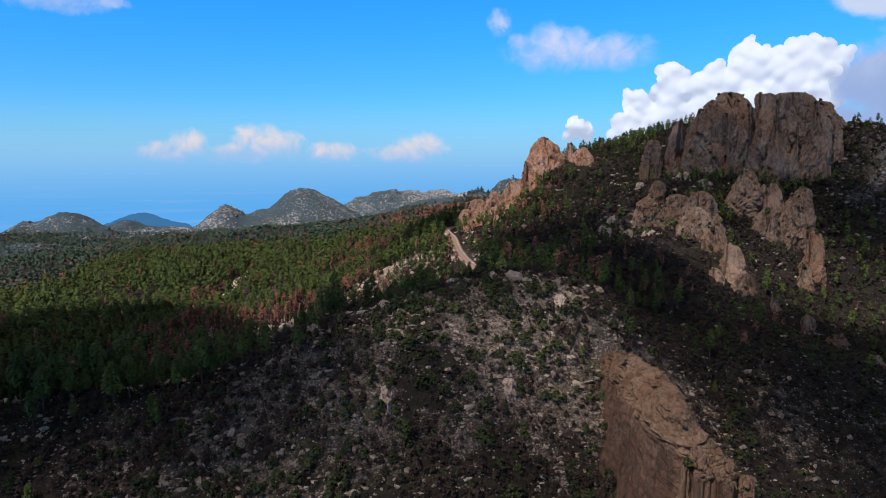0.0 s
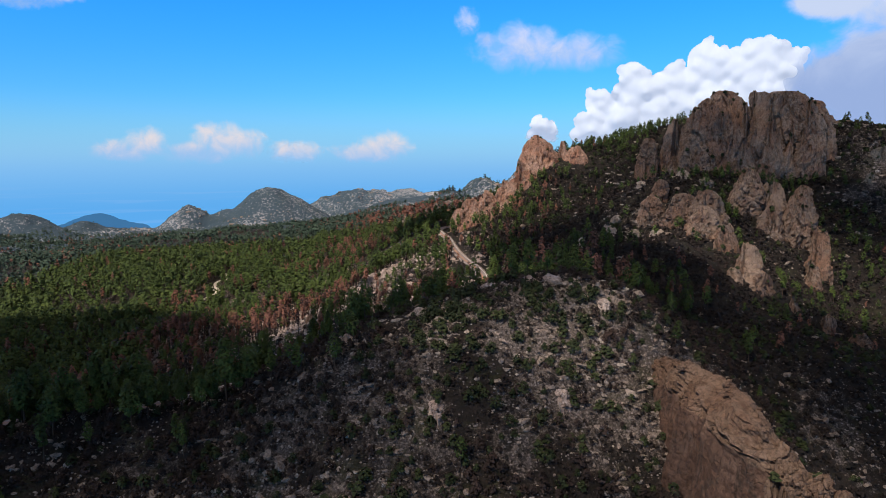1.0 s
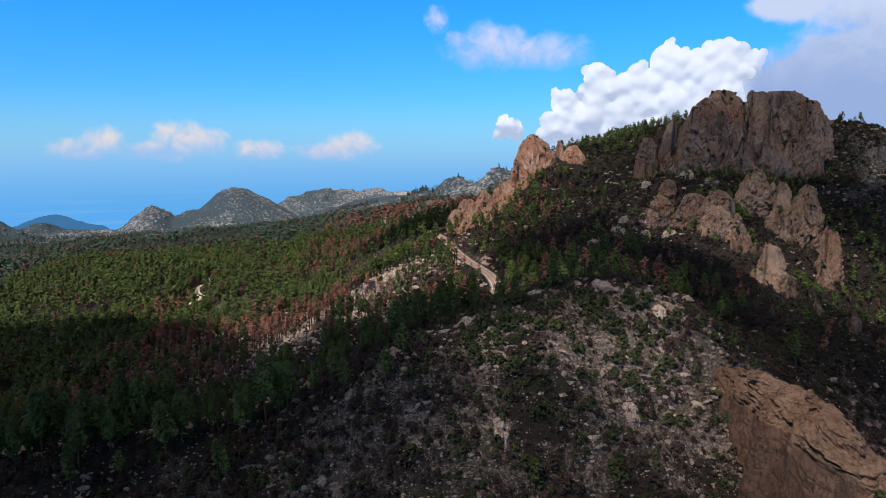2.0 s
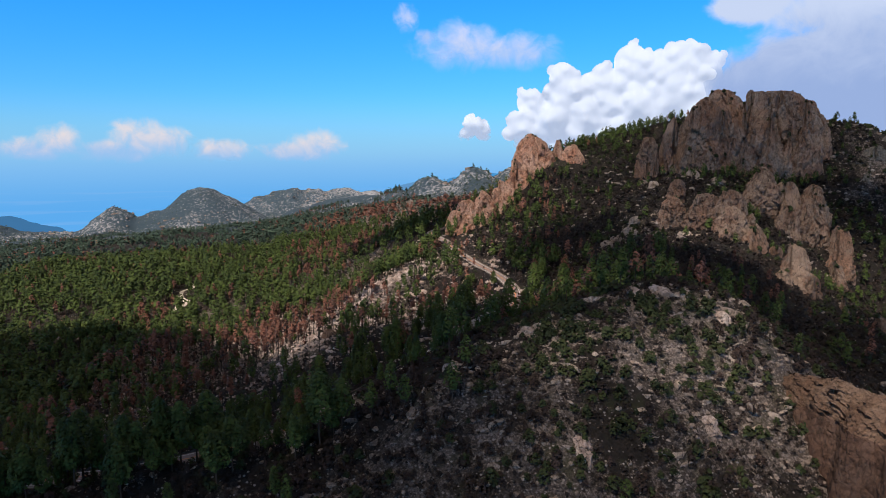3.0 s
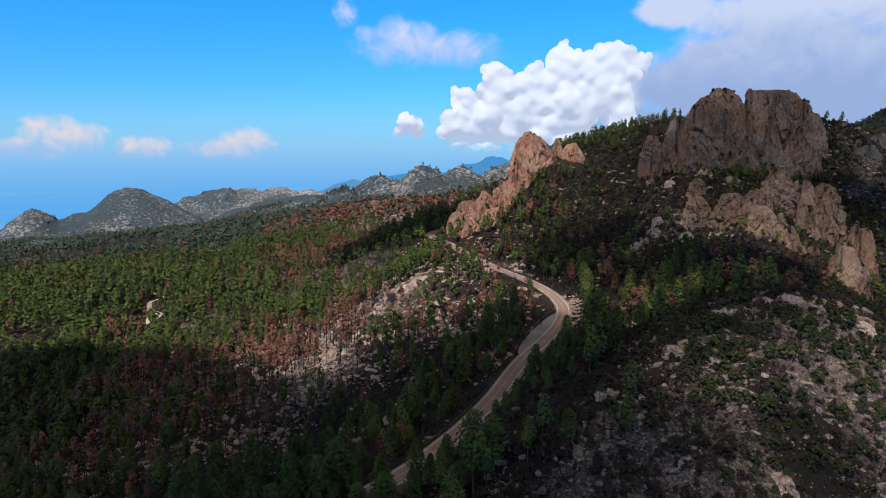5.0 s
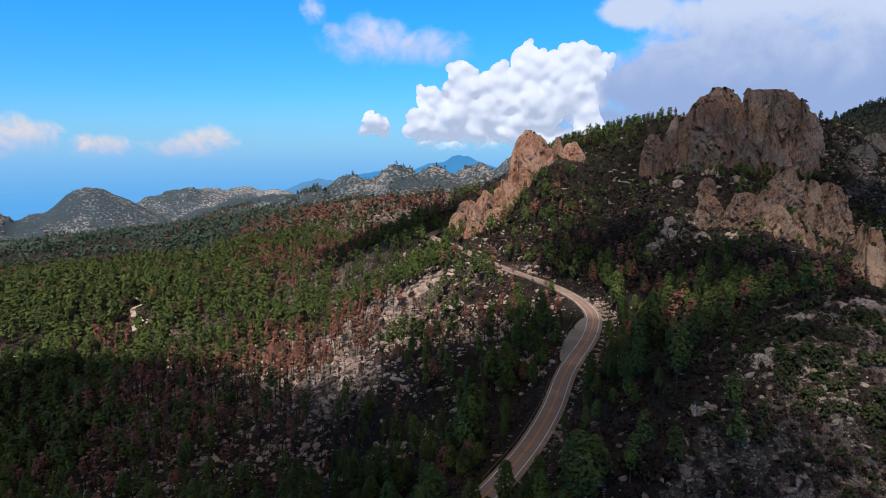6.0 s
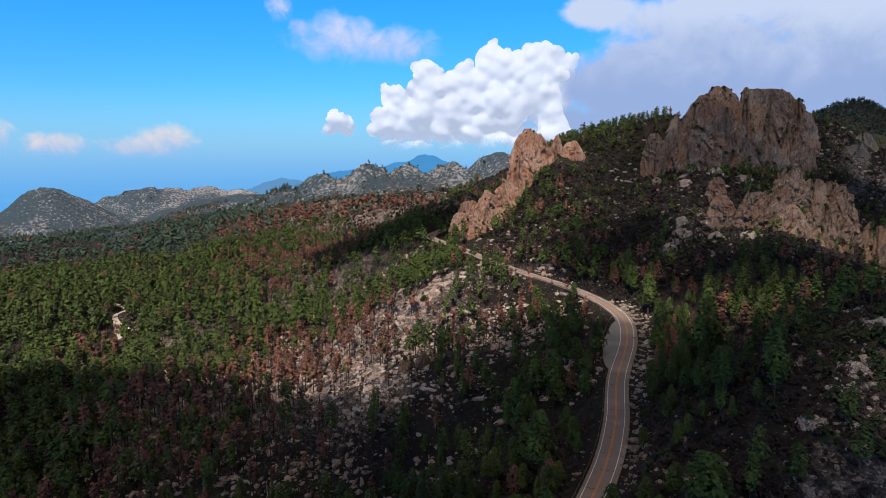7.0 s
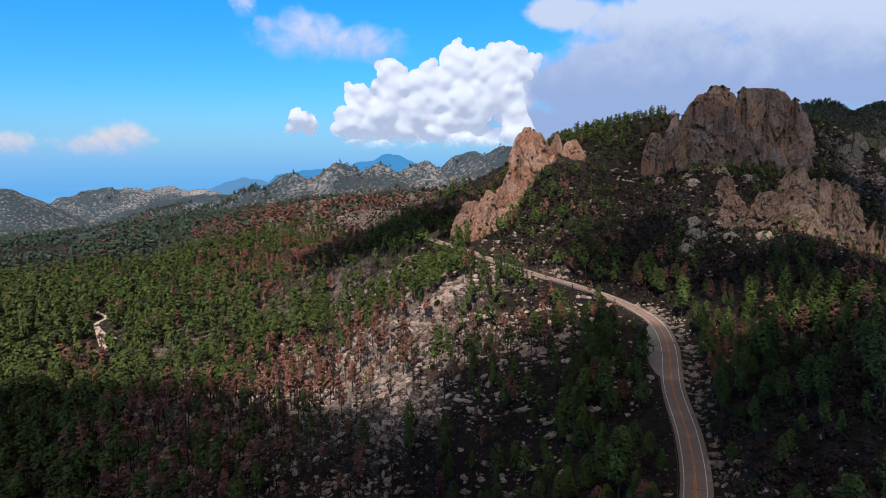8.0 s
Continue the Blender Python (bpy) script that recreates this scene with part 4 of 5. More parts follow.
is_bare = is_scorched & (rng.rand(len(x)) < 0.22 + 0.5 * hump(x, y, -130, 380, 100, 80) + 0.7 * hump(x, y, 110, 450, 110, 110) + 0.08 * hump(x, y, -85, 500, 95, 50) + 0.6 * hump(x, y, 210, 370, 110, 80))
single = (d_road < 34) & (y < 430)
order = np.where(single)[0]
order = order[np.argsort(d_road[order])][:295]
single = np.zeros(len(x), bool)
single[order] = True


def stand(name, label, ids, count, leaves, wood, **shape):
    v, f, k = merged(crowns(rng, tree_base[ids], tree_h[ids], count, **shape), trunks(rng, tree_base[ids], tree_h[ids], 0.85, sides=4))
    me = fast_mesh(name, v, f, leaves, False)
    add_material(me, wood, k)
    return tagged(new(name, me), label, "trees", kind="stuff")


ids = np.arange(len(x))
near_by, close_by = y < 620, (y < 410) & (x < 130)
green = ~is_scorched & ~single
stand("pine_stand", "green ponderosa pines on the slopes beside the road", ids[green & close_by], 105, PINE, BARK, size=0.031, spread=0.18)
stand("pine_stand", "dense green ponderosa pines in the near valley", ids[green & near_by & ~close_by], 38, PINE, BARK, size=0.050, bottom=0.40, spread=0.21)
stand("pine_stand", "dense green pine forest on the valley floor", ids[green & ~near_by], 21, PINE, BARK, size=0.068, bottom=0.36, spread=0.21)
stand("scorched_pine_stand", "reddish-brown scorched pines on pale burnt ground", ids[is_scorched & ~is_bare & ~single], 26, SCORCHED, CHARRED, size=0.05, bottom=0.45, spread=0.15)
stand("burnt_pine_stand", "bare charred pine trunks with a few dead twigs", ids[is_bare & ~single], 7, DEAD_BRUSH, CHARRED, bottom=0.45, spread=0.12, size=0.055)

# the trees beside the road, one by one
models = {}
for kind, leaves, wood, count, label, name in ((0, PINE, BARK, 46, "green ponderosa pine beside the road", "pine_tree"), (1, SCORCHED, CHARRED, 26, "scorched reddish pine beside the road", "scorched_pine")):
    models[kind] = []
    for k in range(6):
        one, tall = np.zeros((1, 3)), np.array([10.0])
        t = thing(name, 0, 0, 0, label, "tree", "pines beside the road")
        part("trunk", fast_mesh("trunk", *trunks(rng, one, tall, 0.9, 0.017, 7), wood), t)
        part("crown", fast_mesh("crown", *crowns(rng, one, tall, count * 6, bottom=0.25 + 0.02 * k, spread=0.17 + 0.012 * k, size=0.027), leaves, False), t)
        models[kind].append(t)
used = set()
for i in order:
    kind = int(is_scorched[i])
    k = int(rng.randint(6))
    m = Matrix.Translation(tree_base[i]) @ pose(0, 0, 0, 0, 0, rng.uniform(0, 360)) @ Matrix.Scale(tree_h[i] / 10, 4)
    if (kind, k) in used:
        copy_thing(models[kind][k], m)
    else:
        used.add((kind, k))
        models[kind][k].matrix_basis = m
for kind in models:
    for k, t in enumerate(models[kind]):
        if (kind, k) not in used:
            t.location = (-150 + 9 * k, 262 + 6 * kind, float(land(-150 + 9 * k, 262 + 6 * kind)))

# the wide forest
x, y = scatter(rng, -1350, -465, 250, 1010, 8.4)
x2, y2 = scatter(rng, -1500, 700, 1010, 2150, 9.6)
x3, y3 = scatter(rng, -620, 160, 1005, 1420, 8.0)
x, y = np.r_[x, x2, x3], np.r_[y, y2, y3]
p = 0.95 * (1 - 0.92 * step(hump(x, y, 500, 1680, 420, 320), 0.15, 0.5)) * (1 - 0.6 * hump(x, y, 60, 1120, 190, 150)) * (0.8 + 0.7 * patches(x, y, 130, 3)) * (1 - 0.4 * step(x, 0, 200))
keep = rng.rand(len(x)) < p
x, y = x[keep], y[keep]
b = np.c_[x, y, land(x, y) - 0.3]
h = rng.uniform(8, 13, len(x))
red = rng.rand(len(x)) < np.clip(0.7 * hump(x, y, 30, 1020, 180, 150) + 0.3 * patches(x, y, 90, 3), 0.02, 0.8)
for name, label, ids, leaves in (("distant_forest", "distant dark green pine forest covering the valley", ~red, HAZED_PINE), ("distant_scorched_forest", "distant brown scorched pines on the slope", red, SCORCHED)):
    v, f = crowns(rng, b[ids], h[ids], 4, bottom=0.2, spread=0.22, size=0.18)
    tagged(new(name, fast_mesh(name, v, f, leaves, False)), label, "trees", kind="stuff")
x, y = scatter(rng, 880, 1400, 760, 1120, 6.0)
b = np.c_[x, y, land(x, y) - 0.3]
tagged(new("ridge_forest", fast_mesh("ridge_forest", *crowns(rng, b, rng.uniform(6, 10, len(x)), 7, bottom=0.15, spread=0.25, size=0.16), HAZED_RIDGE_PINE, False)), "dark pine forest on the high ridge", "trees", kind="stuff")

xa, ya = scatter(rng, 40, 820, 1520, 1950, 9.5)
xb, yb = scatter(rng, -1480, -340, 2120, 2650, 14.0)
xc, yc = scatter(rng, -500, 280, 2900, 3350, 15.0)
x, y = np.r_[xa, xb, xc], np.r_[ya, yb, yc]
keep = rng.rand(len(x)) < 0.6 + 0.9 * patches(x, y, 120, 3)
b = np.c_[x, y, land(x, y) - 0.5][keep]
tagged(new("hill_scrub", fast_mesh("hill_scrub", *crowns(rng, b, rng.uniform(1.5, 3.4, len(b)), 2, bottom=0.1, spread=0.6, size=0.6), HAZED_PINE, False)), "dark scrub dotted over the distant hills", "shrubs", kind="stuff")


# ---- brush ----
def brush(name, label, x, y, low, high, leaves, count, size=0.42):
    b = np.c_[x, y, land(x, y)]
    h = rng.uniform(low, high, len(x))
    v, f = crowns(rng, b, h, count, bottom=0.05, spread=0.6, size=size, shape=0.4)
    return tagged(new(name, fast_mesh(name, v, f, leaves, False)), label, "shrubs", kind="stuff")


def brush_spots(x0, x1, y0, y1, cell, chance):
    x, y = scatter(rng, x0, x1, y0, y1, cell)
    d, _ = to_road(x, y)
    keep = (rng.rand(len(x)) < chance(x, y)) & (d > 7.5) & ~near_crag(x, y, 0.7)
    return x[keep], y[keep]


x, y = brush_spots(-190, 115, 165, 305, 2.9, lambda x, y: 0.70 + 0.7 * patches(x, y, 6, 3) - 0.10 * hump(x, y, 40, 232, 40, 28))
g = rng.rand(len(x)) < 0.42 + 0.6 * patches(x, y, 30, 2) + 0.25 * hump(x, y, 20, 235, 50, 40)
brush("green_brush", "dark green oak brush on the rocky ridge", x[g], y[g], 1.4, 3.9, BRUSH, 36, 0.13)
brush("dead_brush", "dead brown brush on the rocky ridge", x[~g], y[~g], 1.3, 3.4, DEAD_BRUSH, 32, 0.125)
x, y = brush_spots(25, 400, 395, 690, 3.5, lambda x, y: (0.88 + 0.5 * patches(x, y, 22, 3)) * (1 - 0.3 * hump(x, y, 150, 440, 50, 50)))
g = rng.rand(len(x)) < 0.12 + 0.6 * patches(x, y, 40, 2)
brush("green_brush", "dark green brush on the mountain slope", x[g], y[g], 1.4, 3.6, BRUSH, 11, 0.27)
brush("dead_brush", "dark brown burnt brush on the mountain slope", x[~g], y[~g], 1.2, 3.2, CHAR_BRUSH, 7, 0.31)
x, y = brush_spots(80, 330, 205, 400, 3.4, lambda x, y: 0.9 + 0.6 * patches(x, y, 22, 3))
g = rng.rand(len(x)) < 0.18 + 0.6 * patches(x, y, 40, 2)
brush("green_brush", "dark green brush in the canyon", x[g], y[g], 1.2, 3.2, BRUSH, 14, 0.22)
brush("dead_brush", "dead brown brush in the canyon", x[~g], y[~g], 1.0, 2.8, CHAR_BRUSH, 12, 0.22)
x, y = brush_spots(-260, 40, 262, 640, 3.8, lambda x, y: 0.6 + 0.6 * patches(x, y, 25, 3))
g = rng.rand(len(x)) < 0.38
brush("green_brush", "low green brush under the pines", x[g], y[g], 0.8, 2.4, BRUSH, 6, 0.24)
brush("dead_brush", "burnt brown brush under the pines", x[~g], y[~g], 0.8, 2.2, DEAD_BRUSH, 6, 0.24)

x, y = brush_spots(-190, 115, 165, 300, 1.7, lambda x, y: 0.62 + 0.8 * patches(x, y, 5, 3) - 0.15 * hump(x, y, 40, 232, 40, 28))
brush("low_brush", "low charred brush between the rocks of the ridge", x, y, 0.5, 1.5, CHAR_BRUSH, 5, 0.32)
x, y = brush_spots(30, 400, 205, 660, 3.0, lambda x, y: 0.7 + 0.8 * patches(x, y, 18, 3))
brush("low_brush", "low charred brush on the mountain slope", x, y, 0.6, 1.8, CHAR_BRUSH, 3, 0.45)

x, y = scatter(rng, -110, 270, 660, 1130, 5.5)
keep = (rng.rand(len(x)) < 0.75 + 0.8 * patches(x, y, 40, 3)) & (to_road(x, y)[0] > 8) & ~near_crag(x, y)
brush("low_brush", "burnt brush on the slope behind the bend", x[keep], y[keep], 1.5, 3.5, CHAR_BRUSH, 3, 0.4)

v, f = crowns(rng, np.array(LEDGES) - [0, 0, 0.4], rng.uniform(0.8, 2.6, len(LEDGES)), 14, bottom=0.05, spread=0.6, size=0.34)
tagged(new("ledge_brush", fast_mesh("ledge_brush", v, f, BRUSH, False)), "dark brush and small pines on the rock ledges", "shrubs", kind="stuff")

# ---- loose rocks ----
PHI = (1 + 5 ** 0.5) / 2
ICO = np.array([(-1, PHI, 0), (1, PHI, 0), (-1, -PHI, 0), (1, -PHI, 0), (0, -1, PHI), (0, 1, PHI), (0, -1, -PHI), (0, 1, -PHI), (PHI, 0, -1), (PHI, 0, 1), (-PHI, 0, -1), (-PHI, 0, 1)], float) / 1.9
ICO_F = np.array([(0, 11, 5), (0, 5, 1), (0, 1, 7), (0, 7, 10), (0, 10, 11), (1, 5, 9), (5, 11, 4), (11, 10, 2), (10, 7, 6), (7, 1, 8),
                  (3, 9, 4), (3, 4, 2), (3, 2, 6), (3, 6, 8), (3, 8, 9), (4, 9, 5), (2, 4, 11), (6, 2, 10), (8, 6, 7), (9, 8, 1)])


def stones(rng, base, size):
    """Angular blocks, flattened and turned at random."""
    n = len(base)
    v = np.sign(ICO)[None] * np.abs(ICO)[None] ** 0.6 * (1 + rng.normal(0, 0.22, (n, 12, 1)))
    v = v * rng.uniform([0.8, 0.5, 0.3], [1.9, 1.0, 0.85], (n, 3))[:, None, :]
    a, t = rng.rand(n) * 6.283, rng.normal(0, 0.35, n)
    c, s = np.cos(t)[:, None], np.sin(t)[:, None]
    v = np.stack([v[..., 0], v[..., 1] * c - v[..., 2] * s, v[..., 1] * s + v[..., 2] * c], -1)
    c, s = np.cos(a)[:, None], np.sin(a)[:, None]
    v = np.stack([v[..., 0] * c - v[..., 1] * s, v[..., 0] * s + v[..., 1] * c, v[..., 2]], -1)
    v = v * size[:, None, None] + base[:, None, :]
    return v.reshape(-1, 3), (ICO_F[None] + (np.arange(n) * 12)[:, None, None]).reshape(-1, 3)


def stone_spots(x0, x1, y0, y1, cell, scale):
    x, y = scatter(rng, x0, x1, y0, y1, cell)
    d, _ = to_road(x, y)
    keep = (rng.rand(len(x)) < scale * np.clip(bare_rock(x, y) + 0.17, 0, 1) * (0.8 + patches(x, y, 14, 3))) & (d > 6.5)
    return x[keep], y[keep]


def rubble(name, label, x, y, low, high, material=BOULDER):
    size = low + (high - low) * rng.rand(len(x)) ** 2.6
    v, f = stones(rng, np.c_[x, y, land(x, y) + 0.1 * size], size)
    tagged(new(name, fast_mesh(name, v, f, material, False)), label, "rocks", kind="stuff")


rubble("rubble", "pale granite rubble on the foreground ridge", *stone_spots(-190, 110, 165, 300, 1.6, 0.8), 0.15, 1.15)
rubble("rubble", "pale granite rubble among the burnt pines", *stone_spots(-240, 30, 320, 600, 2.1, 1.0), 0.3, 1.9, PINK_GRANITE)
rubble("rubble", "scattered pale boulders on the mountain slope", *stone_spots(30, 400, 400, 640, 3.2, 0.9), 0.35, 1.9)
rubble("rubble", "grey rubble in the canyon", *stone_spots(80, 300, 205, 400, 3.4, 0.8), 0.3, 1.5)
rubble("rubble", "pale rocks on the distant slopes", *stone_spots(-150, 260, 760, 1250, 9.0, 0.6), 1.0, 3.5)
xo, yo = [np.concatenate(q) for q in zip(scatter(rng, 40, 820, 1500, 1900, 17), scatter(rng, -1450, -360, 2120, 2560, 24), scatter(rng, -480, 260, 2950, 3300, 24))]
keep = patches(xo, yo, 140, 4) > 0.18 - 0.5 * (pale_share(xo, yo) - 0.5)
rubble("rubble", "pale granite outcrops dotted over the distant hills", xo[keep], yo[keep], 1.5, 6.5)
xk, yk = LINE[20:150:3, 0], LINE[20:150:3, 1]
xr, yr = np.tile(xk, 16), np.tile(yk, 16)
span = 4.4 + 5.5 * rng.rand(len(xr)) ** 1.6
xr, yr = xr + span + rng.normal(0, 0.5, len(xr)), yr - 0.75 * span + rng.normal(0, 1.5, len(xr))
rubble("rubble", "pale rocks along the road cut", xr, yr, 0.25, 1.3)

shapes = []
for k in range(8):
    v, f = stones(np.random.RandomState(300 + k), np.zeros((1, 3)), np.ones(1))
    shapes.append(fast_mesh("boulder", v, f, BOULDER, False))
for xb, yb in zip(*[c[:240] for c in stone_spots(-110, 85, 180, 265, 6.5, 0.75)]):
    ob = tagged(new("boulder", shapes[int(rng.randint(8))]), "pale angular granite boulder on the brushy ridge", "boulder", "boulders on the ridge")
    s = 0.7 + 1.7 * rng.rand() ** 2
    ob.matrix_world = Matrix.Translation((xb, yb, float(land(xb, yb)) - 0.12 * s)) @ pose(0, 0, 0, rng.uniform(-15, 15), rng.uniform(-15, 15), rng.uniform(0, 360)) @ Matrix.Scale(s, 4)


# ---- unseen clouds added to shade the land: thick in the middle, thin at the rim ----
def cloud_material():
    m = bpy.data.materials.new("cloud_vapour")
    m.use_nodes = True
    n = Nodes(m.node_tree)
    rim = n.put("ShaderNodeAttribute", attribute_name="thin")
    p = n.put("ShaderNodeNewGeometry").outputs["Position"]
    wisp = n.math("ADD", rim.outputs["Fac"], n.math("MULTIPLY", n.math("SUBTRACT", n.noise(p, 0.012, 5, 0.6), 0.5), 0.7))
    body, clear, both = n.put("ShaderNodeBsdfDiffuse"), n.put("ShaderNodeBsdfTransparent"), n.put("ShaderNodeMixShader")
    body.inputs[0].default_value = (0.9, 0.9, 0.92, 1)
    n.join(n.span(wisp, 0.5, 1.02, 0.09, 1.0), both.inputs[0])
    n.join(body.outputs[0], both.inputs[1])
    n.join(clear.outputs[0], both.inputs[2])
    n.join(both.outputs[0], n.put("ShaderNodeOutputMaterial").inputs[0])
    return m


VAPOUR = cloud_material()
CLOUD_BASE = 620.0


def overhead_cloud(cx, cy, rx, ry, turn, seed, thin=0.0):
    """An unseen flat-based cumulus that shades the ground round (cx, cy)."""
    k = (CLOUD_BASE - float(land(cx, cy))) / SUN.z
    ox, oy = cx + SUN.x * k, cy + SUN.y * k
    r = np.linspace(0, 1, 26)[:, None]
    a = np.linspace(0, 2 * np.pi, 72, endpoint=False)[None, :]
    c, s = math.cos(radians(turn)), math.sin(radians(turn))
    px, py = rx * r * np.cos(a), ry * r * np.sin(a)
    x, y = ox + px * c - py * s, oy + px * s + py * c
    z = CLOUD_BASE + np.sqrt(np.clip(1 - r ** 2, 0, 1)) * 0.35 * min(rx, ry) * (0.8 + 0.5 * fractal(x + 91 * seed, y, 0.5 * min(rx, ry), 4)) + 0 * a
    i = np.arange(26 * 72).reshape(26, 72)
    j = np.roll(i, -1, 1)
    me = fast_mesh("cloud", np.stack([x, y, z], -1).reshape(-1, 3), np.stack([i[:-1], j[:-1], j[1:], i[1:]], -1).reshape(-1, 4), VAPOUR)
    me.attributes.new("thin", "FLOAT", "POINT").data.foreach_set("value", (thin + (1 - thin) * r ** 4 + 0 * a).astype(np.float32).ravel())
    return tagged(new("cloud", me), "unseen cumulus cloud overhead that shades the land", "cloud", "clouds overhead", "structure")


overhead_cloud(-348, 312, 268, 290, -14, 1)
overhead_cloud(-80, 302, 165, 98, 70, 2, 0.47)
overhead_cloud(-15, 194, 88, 56, 0, 11, 0.76)
overhead_cloud(238, 272, 160, 122, 0, 10, 0.53)
# added to dim the slope right of the crags
overhead_cloud(335, 440, 90, 80, 0, 7, 0.6)
overhead_cloud(-12, 268, 70, 44, 0, 4, 0.60)
overhead_cloud(76, 448, 60, 92, -8, 3, 0.56)
overhead_cloud(74, 342, 62, 80, 0, 6, 0.53)
# thin veil added to dim the whole summit slope
overhead_cloud(245, 515, 185, 125, 10, 9, 0.69)
overhead_cloud(1150, 940, 330, 260, 0, 12, 0.64)
overhead_cloud(-5, 690, 75, 95, 30, 5)


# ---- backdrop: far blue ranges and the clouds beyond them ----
# emission stands in for the haze in front of the far ranges
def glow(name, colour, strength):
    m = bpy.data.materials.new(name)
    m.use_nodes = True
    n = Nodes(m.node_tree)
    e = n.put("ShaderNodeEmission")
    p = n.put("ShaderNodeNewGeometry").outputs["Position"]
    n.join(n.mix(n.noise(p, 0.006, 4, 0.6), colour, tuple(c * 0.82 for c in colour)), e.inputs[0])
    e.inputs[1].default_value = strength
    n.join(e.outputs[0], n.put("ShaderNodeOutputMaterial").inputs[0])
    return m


def far_range(azimuths, tops, distance, colour, seed):
    """A range as a ridge with two glowing haze-blue slopes, at a distance from the middle of the flight."""
    a = np.linspace(azimuths[0], azimuths[-1], 160)
    top = np.interp(a, azimuths, tops)
    d0 = np.radians(a)
    wob = fractal(a * 40 + 50 * seed, a * 0, 26, 5)
    rows = []
    for back, drop in ((-260, 330), (-120, 110), (0, 0), (120, 160)):
        r = distance + back
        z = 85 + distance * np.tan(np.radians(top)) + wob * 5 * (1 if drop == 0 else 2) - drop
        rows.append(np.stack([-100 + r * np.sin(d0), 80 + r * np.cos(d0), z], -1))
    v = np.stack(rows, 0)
    return tagged(new("backdrop_range", fast_mesh("backdrop_range", v.reshape(-1, 3), grid_faces(*v.shape[:2]), glow("hazy_range_glow", colour, 1.0))), "hazy blue mountain range on the horizon", "mountains", kind="structure")


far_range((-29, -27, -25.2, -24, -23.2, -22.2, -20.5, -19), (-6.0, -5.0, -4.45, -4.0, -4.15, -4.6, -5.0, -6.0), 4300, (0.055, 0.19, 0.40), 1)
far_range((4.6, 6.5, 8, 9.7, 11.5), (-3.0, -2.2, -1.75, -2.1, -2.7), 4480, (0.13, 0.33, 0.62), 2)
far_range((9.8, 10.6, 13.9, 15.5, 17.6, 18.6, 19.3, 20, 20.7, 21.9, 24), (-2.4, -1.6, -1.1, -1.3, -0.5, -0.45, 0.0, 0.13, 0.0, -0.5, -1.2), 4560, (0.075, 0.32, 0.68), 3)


def sky_clouds(name, label, radius, clouds, warp, soft, shade, light, opacity, puff, plain=False):
    """Clouds on a piece of the sky's backdrop. clouds: azimuth, elevation, half width, half height in degrees."""
    lo_a, hi_a = min(c[0] - 2.2 * c[2] for c in clouds), max(c[0] + 2.2 * c[2] for c in clouds)
    lo_e, hi_e = min(c[1] - 2.2 * c[3] for c in clouds), max(c[1] + 2.2 * c[3] for c in clouds)
    a, e = np.meshgrid(np.linspace(lo_a, hi_a, 60), np.linspace(lo_e, hi_e, 12))
    ra, re = np.radians(a), np.radians(e)
    v = np.stack([-100 + radius * np.sin(ra) * np.cos(re), 80 + radius * np.cos(ra) * np.cos(re), 85 + radius * np.sin(re)], -1)
    m = bpy.data.materials.new(name)
    m.use_nodes = True
    n = Nodes(m.node_tree)
    uv = n.put("ShaderNodeUVMap", uv_map="sky").outputs[0]
    bend = n.put("ShaderNodeTexNoise")
    n.join(uv, bend.inputs["Vector"])
    bend.inputs["Scale"].default_value, bend.inputs["Detail"].default_value = puff, 6.0
    bend.inputs["Roughness"].default_value = 0.6
    q = n.vmath("ADD", uv, n.scaled(n.vmath("SUBTRACT", bend.outputs["Color"], (0.5, 0.5, 0.5)), warp, warp * 0.75, 0))
    sep = n.put("ShaderNodeSeparateXYZ")
    n.join(q, sep.inputs[0])
    mass = None
    for ca, ce, wa, we in clouds:
        dx = n.math("DIVIDE", n.math("SUBTRACT", sep.outputs[0], ca), wa)
        dy = n.math("DIVIDE", n.math("SUBTRACT", sep.outputs[1], ce), we)
        one = n.math("SUBTRACT", 1.0, n.math("ADD", n.math("MULTIPLY", dx, dx), n.math("MULTIPLY", dy, dy)))
        mass = one if mass is None else n.math("SMOOTH_MAX", mass, one, 0.25)
    def billow(at):
        total = None
        for scale, weight in ((puff * 0.9, 0.65), (puff * 2.2, 0.3), (puff * 5.0, 0.08)):
            cell = n.put("ShaderNodeTexVoronoi", feature="SMOOTH_F1")
            cell.inputs["Scale"].default_value = scale
            cell.inputs["Smoothness"].default_value = 0.6
            n.join(at, cell.inputs["Vector"])
            one = n.math("MULTIPLY", n.math("SUBTRACT", 0.42, cell.outputs["Distance"]), weight * 2)
            total = one if total is None else n.math("ADD", total, one)
        return total

    if plain:
        wisp = n.math("SUBTRACT", n.noise(uv, puff * 1.6, 7, 0.58, 0.4), 0.5)
        body = n.math("ADD", mass, n.math("MULTIPLY", wisp, 1.8))
        cover = n.math("MULTIPLY", n.span(body, 0.0, soft), opacity)
        lit = n.math("ADD", n.math("MULTIPLY", dy_top(n, uv, clouds), 0.45), n.math("ADD", 0.45, wisp))
        return finish_cloud(name, label, n, m, v, a, e, cover, n.mix(n.span(lit, 0.1, 0.9), shade, light))
    curls = n.vmath("ADD", uv, n.scaled(bend.outputs["Color"], 1.5, 1.3, 0.0))
    swell = billow(curls)
    body = n.math("ADD", n.math("ADD", mass, n.math("MULTIPLY", swell, 0.65)), n.math("MULTIPLY", n.math("SUBTRACT", n.noise(uv, puff * 3.0, 6, 0.6), 0.5), 0.35))
